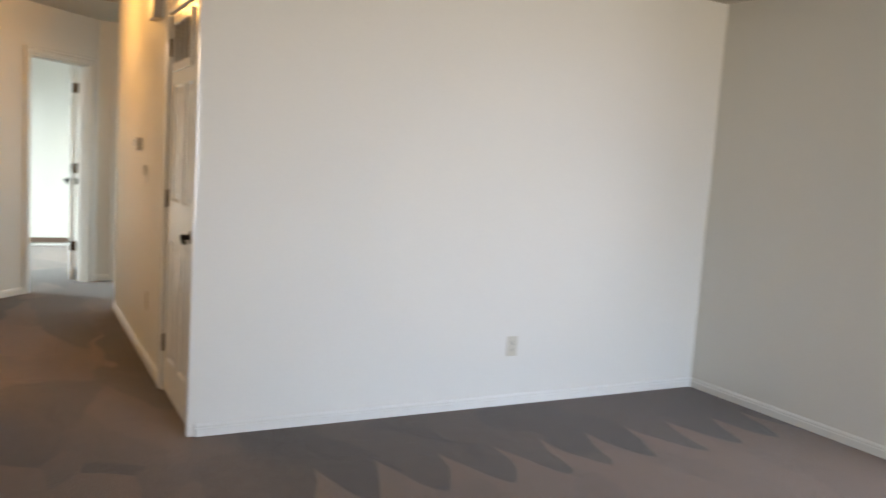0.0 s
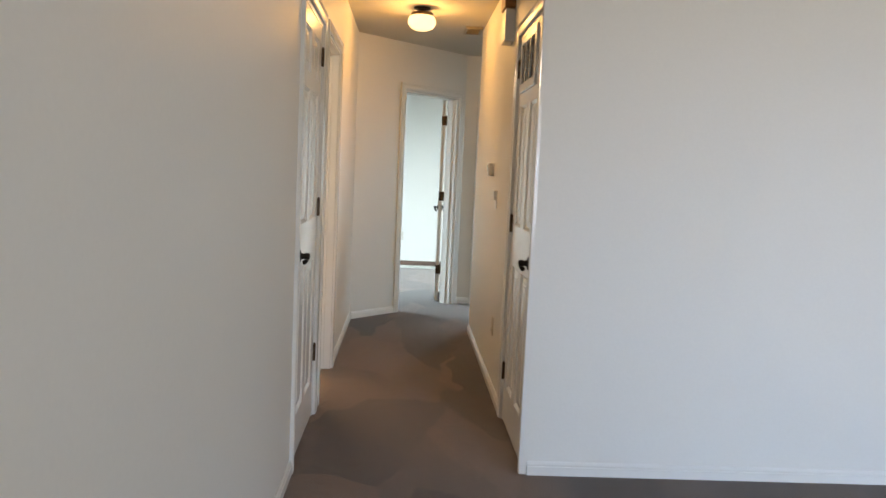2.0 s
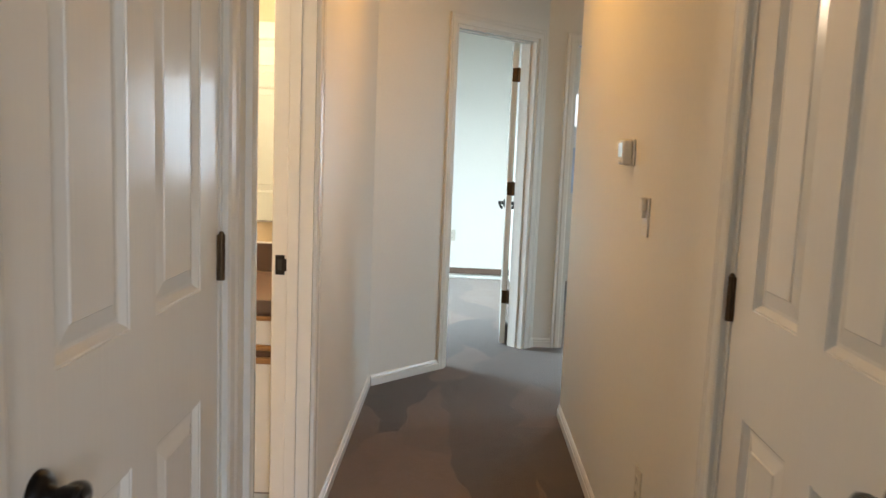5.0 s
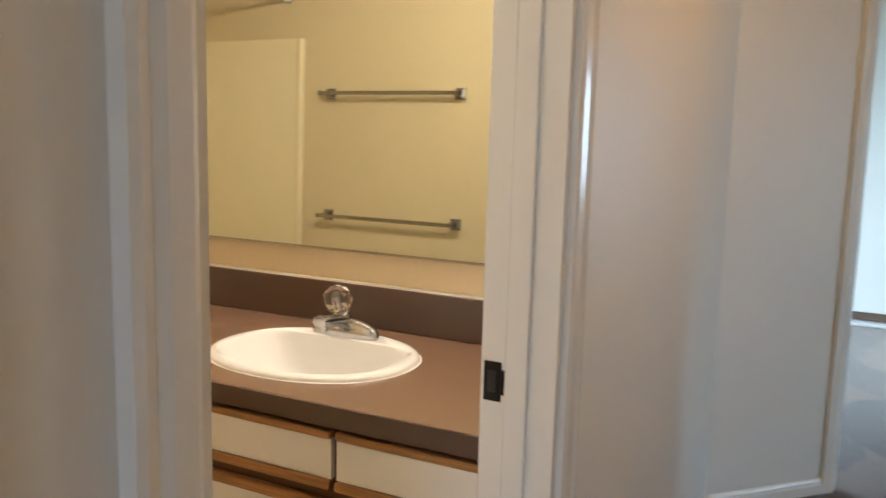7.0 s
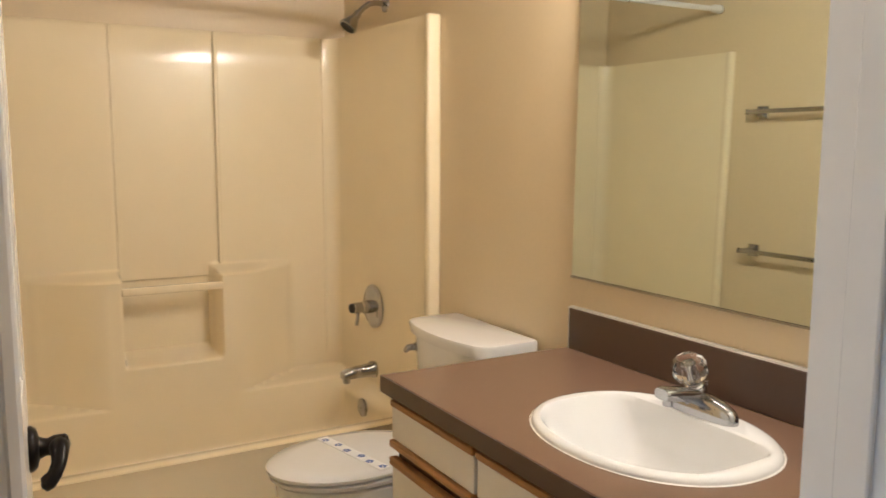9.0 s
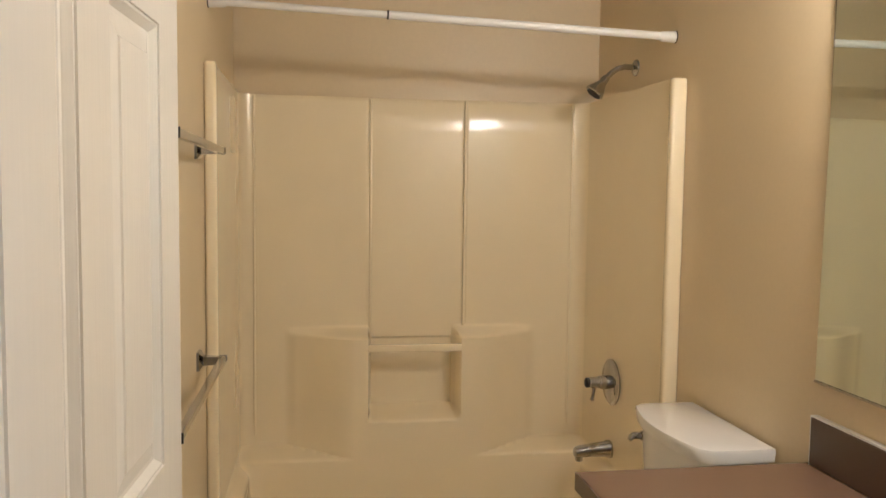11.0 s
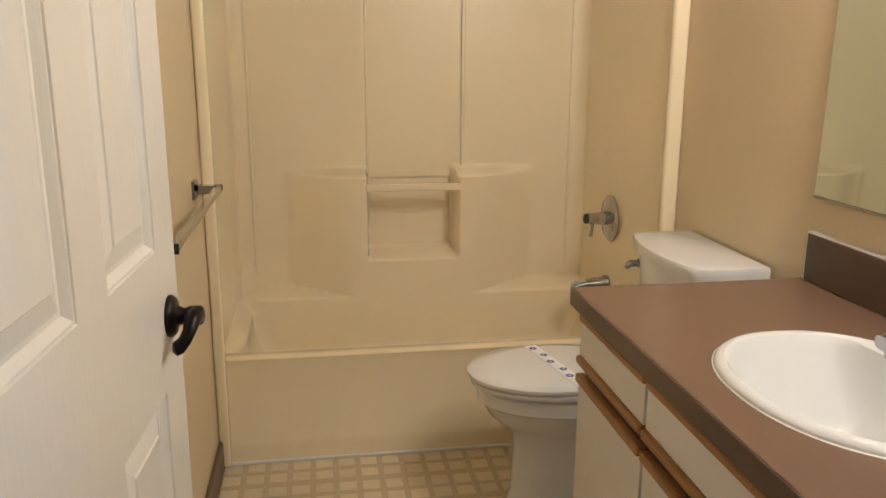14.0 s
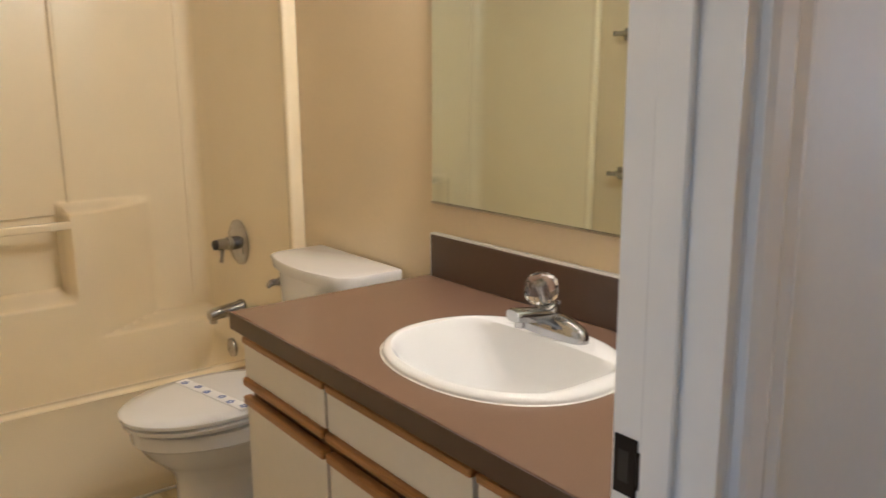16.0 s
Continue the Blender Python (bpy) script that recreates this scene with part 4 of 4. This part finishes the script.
part("caulk_line", boxes([(CX0 + 0.012, CX1, BY1 - 0.016, BY1 - 0.001, 0.9215, 0.927), (CX0 + 0.009, CX0 + 0.0145, BY1 - 0.018, BY1 - 0.001, CZ, 0.926)]), CAULK, bsp, "white caulk line")

sink = thing("sink", "white oval drop-in porcelain sink in the worktop", "sink")
def sr(k, z, shift=0.0, power=2.15):
    return oval(SKX, SKY - shift, SKA * k, SKB * k, z, 64, power)
bowl_rings = [sr(0.99, CZ + 0.0005), sr(1.0, CZ + 0.0012), sr(0.996, CZ + 0.005), sr(0.984, CZ + 0.009), sr(0.960, CZ + 0.0125), sr(0.92, CZ + 0.0142)]
def d_ring(ka, back, front, z):
    """A ring of the bowl: squarer towards the faucet, rounder towards the front."""
    pts = []
    for i in range(64):
        c, d = math.cos(2 * math.pi * i / 64), math.sin(2 * math.pi * i / 64)
        p, b = (5.5, back) if d > 0 else (2.2, front)
        pts.append((SKX + SKA * ka * math.copysign(abs(c) ** (2 / p), c), SKY - 0.03 + (b + 0.03 if d > 0 else b - 0.03) * math.copysign(abs(d) ** (2 / p), d), z))
    return pts


for ka, back, front, z in ((0.86, 0.128, 0.196, CZ + 0.0135), (0.850, 0.124, 0.190, CZ + 0.010), (0.825, 0.123, 0.183, CZ - 0.002), (0.75, 0.123, 0.168, CZ - 0.035), (0.63, 0.121, 0.142, CZ - 0.085), (0.55, 0.112, 0.122, CZ - 0.118), (0.47, 0.088, 0.106, CZ - 0.143), (0.36, 0.055, 0.084, CZ - 0.159), (0.20, 0.02, 0.06, CZ - 0.168), (0.08, 0.0, 0.045, CZ - 0.171)):
    bowl_rings.append(d_ring(ka, back, front, z))
bowl_bm = loft(bowl_rings, False)
bowl_bm.verts.ensure_lookup_table()
bowl_bm.faces.new([bowl_bm.verts[i] for i in range(len(bowl_bm.verts) - 64, len(bowl_bm.verts))])
part("bowl", bowl_bm, GLAZE, sink, "", True)
part("caulk_ring", loft([sr(1.012, CZ + 0.0003), sr(1.008, CZ + 0.0012), sr(0.998, CZ + 0.0018)], False), CAULK, sink, "thin pale caulk ring", True)
part("drain", lathe([(0, CZ - 0.169), (0.022, CZ - 0.169), (0.020, CZ - 0.165), (0, CZ - 0.166)], 24, "z", (SKX, SKY - 0.022, 0)), CHROME, sink, "chrome drain", True)

fc = thing("faucet", "chrome faucet with a clear acrylic knob on the sink", "faucet")
FX, FYc, FZ = SKX - 0.022, SKY + 0.152, CZ + 0.0136
part("base_plate", loft([oval(FX + 0.010, FYc, 0.098 * k, 0.027 * q, FZ + z, 44, 2.6) for k, q, z in ((1.0, 1.0, 0.0), (1.0, 1.0, 0.009), (0.98, 0.97, 0.017), (0.90, 0.86, 0.027), (0.72, 0.70, 0.036), (0.45, 0.52, 0.043), (0.30, 0.40, 0.046))]), CHROME, fc, "", True)
part("body", lathe([(0, 0.0), (0.026, 0.0), (0.025, 0.040), (0.021, 0.056), (0.015, 0.062), (0.012, 0.070), (0, 0.070)], 28, "z", (FX, FYc, FZ)), CHROME, fc, "", True)
part("spout", loft([[(FX + a, FYc - d, FZ + zc + c) for a, c, _ in oval(0, 0, w, h, 0, 20, 3.0)] for d, zc, w, h in ((0.0, 0.036, 0.024, 0.018), (0.03, 0.042, 0.023, 0.016), (0.06, 0.048, 0.022, 0.015), (0.090, 0.053, 0.022, 0.014), (0.101, 0.053, 0.019, 0.012))]), CHROME, fc, "", True)
part("aerator", lathe([(0, 0.026), (0.010, 0.026), (0.011, 0.040), (0, 0.042)], 18, "z", (FX, FYc - 0.082, FZ)), CHROME, fc, "", True)
part("pop_up_rod", tube([(FX + 0.0, FYc + 0.030, FZ + 0.0), (FX, FYc + 0.030, FZ + 0.055), (FX, FYc + 0.030, FZ + 0.062)], [0.0025, 0.0025, 0.005], 10), CHROME, fc)
# the knob and its collar lean forward over the spout
LEAN = Matrix.Translation((FX, FYc - 0.004, FZ + 0.052)) @ Matrix.Rotation(radians(22), 4, "X")
kc = part("knob_collar", lathe([(0, 0.0), (0.020, 0.0), (0.021, 0.008), (0.017, 0.013), (0.010, 0.016), (0, 0.016)], 24), CHROME, fc, "", True)
kc.matrix_local = LEAN
knob_rings = []
for k, z in ((0.42, 0.015), (0.80, 0.022), (1.08, 0.038), (1.12, 0.052), (0.98, 0.066), (0.66, 0.077), (0.34, 0.081)):
    knob_rings.append([(0.0315 * k * (1.0 + 0.08 * (i % 2)) * math.cos(math.pi * i / 8), 0.0315 * k * (1.0 + 0.08 * (i % 2)) * math.sin(math.pi * i / 8), z) for i in range(16)])
kb = part("knob", loft(knob_rings), ACRYLIC, fc, "clear faceted acrylic knob")
kb.matrix_local = LEAN
core = part("knob_core", lathe([(0, 0.012), (0.007, 0.012), (0.007, 0.050), (0.010, 0.052), (0.010, 0.056), (0, 0.058)], 14), CHROME, fc)
core.matrix_local = LEAN

mr = thing("mirror", "frameless wall mirror over the vanity", "mirror")
gm = part("glass", box(-1.252, -0.075, -0.006, 0.0, -0.930, 0.0, 0.001, 1), MIRROR, mr)
gm.matrix_local = Matrix.Translation((0, BY1 - 0.001, 1.945)) @ Matrix.Rotation(radians(-0.7), 4, "X")
part("clip_rail", boxes([(-1.254, -0.073, BY1 - 0.020, BY1 - 0.0004, 1.010, 1.0152), (-1.2555, -1.2522, BY1 - 0.008, BY1 - 0.0004, 1.010, 1.945)]), CHROME, mr, "thin metal edge rail")

vlt = thing("vanity_light", "chrome vanity light bar with round bulbs, lit", "wall lamp")
part("bar", box(-1.10, -0.26, BY1 - 0.045, BY1 - 0.0005, 2.075, 2.165, 0.006), CHROME, vlt)
for bx in (-0.95, -0.68, -0.41):
    g = part("bulb", lathe([(0.014, -0.044), (0.022, -0.052), (0.045, -0.085), (0.055, -0.115), (0.045, -0.148), (0.02, -0.166), (0, -0.169)], 28, "y", (bx, BY1, 2.12)), GLOBE, vlt, "lit frosted bulb", True)
    g.visible_shadow = False
# unseen hood, added to block the bulbs' upward light
part("hood", box(-1.12, -0.24, BY1 - 0.20, BY1 - 0.046, 2.185, 2.195, 0.002, 1), CHROME, vlt, "unseen metal hood above the bulbs, keeping light off the ceiling")
part("hood_end", box(-1.12, -0.24, BY1 - 0.046, BY1 - 0.0005, 2.166, 2.195), CHROME, vlt)

# ---- toilet ----
TCX, TKX = -1.672, -1.648
toi = thing("toilet", "white porcelain toilet with a closed lid", "toilet")
def bowl_ring(z, hw, y_front, y_back, power=2.2, n=48):
    cy, b = (y_front + y_back) / 2, (y_back - y_front) / 2
    out = []
    for x, y, _ in oval(0, 0, 1, 1, 0, n, power):
        w = hw * (1 - 0.10 * max(0, -y) ** 2)
        out.append((TCX + x * w, cy + y * b, z))
    return out
part("bowl", loft([bowl_ring(0.0, 0.126, 6.850, 7.36), bowl_ring(0.02, 0.124, 6.852, 7.36), bowl_ring(0.05, 0.116, 6.862, 7.35), bowl_ring(0.20, 0.112, 6.868, 7.34), bowl_ring(0.245, 0.118, 6.858, 7.33), bowl_ring(0.275, 0.138, 6.828, 7.32), bowl_ring(0.31, 0.160, 6.790, 7.315),
                   bowl_ring(0.345, 0.171, 6.768, 7.31), bowl_ring(0.352, 0.173, 6.764, 7.31), bowl_ring(0.356, 0.177, 6.756, 7.31), bowl_ring(0.396, 0.178, 6.752, 7.30), bowl_ring(0.402, 0.170, 6.760, 7.29)]), GLAZE, toi, "", True)
part("seat", loft([bowl_ring(0.4075, 0.170, 6.762, 7.23), bowl_ring(0.409, 0.180, 6.736, 7.235), bowl_ring(0.420, 0.182, 6.733, 7.235), bowl_ring(0.424, 0.176, 6.747, 7.23)]), GLAZE, toi, "white seat ring", True)
part("lid", loft([bowl_ring(0.4285, 0.174, 6.740, 7.235), bowl_ring(0.430, 0.182, 6.729, 7.238), bowl_ring(0.440, 0.183, 6.727, 7.238), bowl_ring(0.447, 0.176, 6.737, 7.232), bowl_ring(0.4515, 0.14, 6.80, 7.20)]), GLAZE, toi, "closed white lid", True)
part("hinge_bar", box(TCX - 0.09, TCX + 0.09, 7.205, 7.235, 0.398, 0.434, 0.004), GLAZE, toi)
for hxo in (-0.07, 0.07):
    part("lid_hinge", box(TCX + hxo - 0.02, TCX + hxo + 0.02, 7.225, 7.26, 0.395, 0.440, 0.005), GLAZE, toi)


def tank_ring(z, hw, yf, yb, bow):
    pts = []
    n = 20
    for i in range(n + 1):
        u = -1 + 2 * i / n
        edge = 0.020 * (max(0, abs(u) - 0.9) / 0.1) ** 2
        pts.append((TKX + u * hw, yf + bow * u * u + edge, z))
    pts += [(TKX + hw, yb, z), (TKX - hw, yb, z)]
    return pts


part("tank", loft([tank_ring(0.385, 0.188, 7.292, 7.478, 0.03), tank_ring(0.40, 0.198, 7.284, 7.48, 0.035), tank_ring(0.755, 0.220, 7.268, 7.482, 0.04)]), GLAZE, toi, "", True)
part("tank_lid", loft([tank_ring(0.7555, 0.224, 7.266, 7.484, 0.042), tank_ring(0.757, 0.236, 7.252, 7.486, 0.045), tank_ring(0.784, 0.239, 7.247, 7.487, 0.045), tank_ring(0.793, 0.236, 7.250, 7.486, 0.045), tank_ring(0.797, 0.222, 7.268, 7.478, 0.042)]), GLAZE, toi, "white tank lid with a bowed front", True)
fh = part("flush_lever", lathe([(0, 0.008), (0.016, 0.008), (0.015, -0.012), (0, -0.014)], 20, "y", (TCX - 0.178, 7.312, 0.70)), CHROME, toi, "chrome flush lever", True)
part("grip", tube([(TCX - 0.178, 7.304, 0.70), (TCX - 0.182, 7.288, 0.70), (TCX - 0.184, 7.278, 0.699), (TCX - 0.186, 7.272, 0.694), (TCX - 0.187, 7.270, 0.686), (TCX - 0.187, 7.270, 0.682)], [0.011, 0.012, 0.012, 0.010, 0.009, 0.004], 12), CHROME, fh, "", True)
# paper band across the lid, with blue printed marks
band = part("paper_band", box(-0.162, 0.168, -0.019, 0.019, 0, 0.0010), PAPER)
band.matrix_world = Matrix.Translation((TCX + 0.006, 6.985, 0.4520)) @ Matrix.Rotation(radians(12), 4, "Z")
tagged(band, "white paper band with blue printed marks on the toilet lid", "paper band")
for i, u in enumerate((-0.135, -0.075, -0.02, 0.045, 0.095, 0.15)):
    for k in range(5):
        a = 2 * math.pi * k / 5 + i
        part("printed_mark", box(u + 0.008 * math.cos(a) - 0.004, u + 0.008 * math.cos(a) + 0.004, (0.004 if i % 2 else -0.003) + 0.008 * math.sin(a) - 0.004, (0.004 if i % 2 else -0.003) + 0.008 * math.sin(a) + 0.004, 0.0011, 0.0014), BLUE, band, "blue printed mark")
su = thing("supply_valve", "chrome supply stop and hose beside the toilet", "valve")
part("hose", tube([(TCX - 0.16, 7.39, 0.384), (TCX - 0.185, 7.39, 0.30), (TCX - 0.20, 7.42, 0.2), (TCX - 0.20, 7.44, 0.165)], 0.006, 10), CHROME, su, "", True)
part("stop", lathe([(0, BY1), (0.025, BY1), (0.024, BY1 - 0.006), (0.009, BY1 - 0.01), (0.009, BY1 - 0.06), (0.014, BY1 - 0.062), (0.014, BY1 - 0.08), (0, BY1 - 0.082)], 20, "y", (TCX - 0.20, 0, 0.16)), CHROME, su, "", True)


# ---- windows and what lies beyond them ----
def window(name, m, w, h, label):
    """In an opening from x = 0 to w and z = 0 to h, in a wall from y = 0 (room) to TW."""
    e = thing(name, label, "window", kind="structure", m=m)
    f = 0.045
    part("window_frame", boxes([(0, w, 0.05, 0.10, 0, f), (0, w, 0.05, 0.10, h - f, h), (0, f, 0.05, 0.10, f, h - f), (w - f, w, 0.05, 0.10, f, h - f), (w / 2 - f / 2, w / 2 + f / 2, 0.055, 0.095, f, h - f)], 0.003, 1), TRIM, e)
    part("window_sill", box(-0.03, w + 0.03, -0.03, 0.05, -0.02, 0.004, 0.004), TRIM, e)
    for x0, x1 in ((f, w / 2 - f / 2), (w / 2 + f / 2, w - f)):
        p = part("pane", box(x0, x1, 0.072, 0.076, f, h - f), GLASS, e)
        p.visible_shadow = False
    return e


window("window_1", Matrix.Translation((1.62, YF, 0.86)), 2.13, 1.09, "white-framed bedroom window over a fenced yard")
window("window_2", Matrix(((0, 1, 0, XE), (-1, 0, 0, 3.2), (0, 0, 1, 0.35), (0, 0, 0, 1))), 2.3, 1.8, "unseen wide white-framed living room window, added for daylight")
window("window_5", Matrix(((-1, 0, 0, 4.1), (0, -1, 0, YS), (0, 0, 1, 0.35), (0, 0, 0, 1))), 1.8, 1.8, "unseen white-framed back window of the living room")
window("window_3", Matrix(((0, -1, 0, -2.43), (1, 0, 0, 10.2), (0, 0, 1, 0.8), (0, 0, 0, 1))), 1.6, 1.2, "white-framed bedroom side window")

window("window_4", Matrix(((0, 1, 0, 3.6), (-1, 0, 0, 9.3), (0, 0, 1, 0.9), (0, 0, 0, 1))), 0.8, 1.1, "white-framed window at the end of the side hall")

gd = part("ground", boxes([(-400, 400, -400, 400, -0.5, -0.35)]), GROUND)
tagged(gd, "dry pale yard ground", "ground", kind="structure")
fe = thing("fence", "tall board fence behind the house, haze and blue shade put into its colour", "fence")
for i in range(46):
    hgt = 1.378 + 0.02 * math.sin(i * 2.3)
    part("board", box(-1.0 + i * 0.152, -1.0 + i * 0.152 + 0.143, 14.6, 14.62, -0.35, hgt, 0.003, 1), FENCE, fe)
part("rail", box(-1.0, 5.7, 14.62, 14.66, 1.0, 1.09), FENCE, fe)
part("rail", box(-1.0, 5.7, 14.62, 14.66, 0.1, 0.19), FENCE, fe)
bd_sky = part("backdrop", box(-150, 220, 160.0, 160.5, -2, 70), HAZE)
tagged(bd_sky, "bright white hazy sky above the horizon", "sky", kind="structure")
# the neighbour's house beyond the fence, with a low gable
hs = thing("house", "white house with a low pale gable roof beyond the fence", "house")
RIDGE, EAVE = (1.4, 2.30), (6.2, 0.90)
gable = [(-3.4, -0.35), (6.0, -0.35), (6.0, EAVE[1] - 0.02), (RIDGE[0], RIDGE[1] - 0.10), (-3.4, EAVE[1] - 0.02)]
part("wall", loft([[(x, y, z) for x, z in gable] for y in (22.3, 29.0)]), HOUSE_WALL, hs, "white painted wall")
for side in (1, -1):
    ex = EAVE[0] if side > 0 else 2 * RIDGE[0] - EAVE[0]
    slab = [(RIDGE[0], RIDGE[1]), (ex, EAVE[1]), (ex, EAVE[1] - 0.09), (RIDGE[0], RIDGE[1] - 0.09)]
    rf = part("roof", loft([[(x, y, z) for x, z in slab] for y in (22.0, 29.3)]), ROOF, hs, "pale grey shingle roof")
    part("fascia", loft([[(x, y, z) for x, z in [(RIDGE[0], RIDGE[1] + 0.02), (ex, EAVE[1] + 0.02), (ex, EAVE[1] - 0.15), (RIDGE[0], RIDGE[1] - 0.15)]] for y in (21.95, 21.99)]), TRIM, rf, "white fascia board")
part("window_pane", box(3.0, 4.0, 22.26, 22.29, 0.2, 1.1, 0.01, 1), DARK, hs)


def tree(x, y, height, seed):
    """A tapered trunk with limbs and a loose crown of small leaf clumps."""
    rng = random.Random(seed)
    e = thing("tree", "leafy grey-green tree behind the neighbour's house", "tree", group="yard trees")
    part("trunk", tube([(x, y, -0.36), (x + 0.05, y, height * 0.3), (x - 0.05, y, height * 0.6), (x, y, height * 0.85)], [0.16, 0.12, 0.08, 0.03], 8), BARK, e)
    bm = bmesh.new()
    for i in range(9):
        a, z = rng.uniform(0, 6.28), height * rng.uniform(0.4, 0.8)
        r = rng.uniform(0.6, 1.3)
        tip = Vector((x + r * math.cos(a), y + r * math.sin(a), z + rng.uniform(0.3, 0.9)))
        part("limb", tube([(x, y, z), tuple(Vector((x, y, z)).lerp(tip, 0.5) + Vector((0, 0, 0.1))), tuple(tip)], [0.05, 0.03, 0.012], 6), BARK, e)
        for k in range(55):
            c = tip + Vector((rng.gauss(0, 0.38), rng.gauss(0, 0.38), rng.gauss(0, 0.32)))
            q = Matrix.Translation(c) @ Matrix.Rotation(rng.uniform(0, 6.28), 4, "Z") @ Matrix.Rotation(rng.uniform(-1, 1), 4, "X")
            w = rng.uniform(0.05, 0.11)
            v = [bm.verts.new(q @ Vector(p)) for p in ((-w, 0, 0), (0, -0.5 * w, 0.02), (w, 0, 0), (0, 0.5 * w, 0.03))]
            bm.faces.new(v)
    part("crown", bm, LEAF, e, "loose grey-green leaves")
    return e


tree(10.2, 60.0, 2.4, 4)
tree(13.0, 62.0, 2.7, 9)
# ---- vinyl squares, last ----
sq = box(-0.0275, 0.0275, -0.0275, 0.0275, 0.0, 0.0022, 0.0012, 1)
sq_me = bpy.data.meshes.new("vinyl_square")
sq.to_mesh(sq_me)
sq.free()
sq_me.materials.append(VTILE)
rest = []
for i in range(30):
    for j in range(22):
        x, y = TX + 0.055 + i * 0.074 + 0.010 * (i // 2), BY0 + 0.045 + j * 0.074
        if x > BX1 - 0.03 or y > BY1 - 0.03:
            continue
        if y > FY + 0.06 and x > CX0:
            continue
        if i < 14 and y < 7.45:
            ob = new("vinyl_square", sq_me)
            ob.parent = fb
            ob.location = (x, y, -0.0045)
        else:
            rest.append((x - 0.0275, x + 0.0275, y - 0.0275, y + 0.0275, -0.0045, -0.0023))
rq = part("vinyl_squares", boxes(rest), VTILE, fb)
tagged(rq, "pale embossed vinyl squares", kind="stuff")
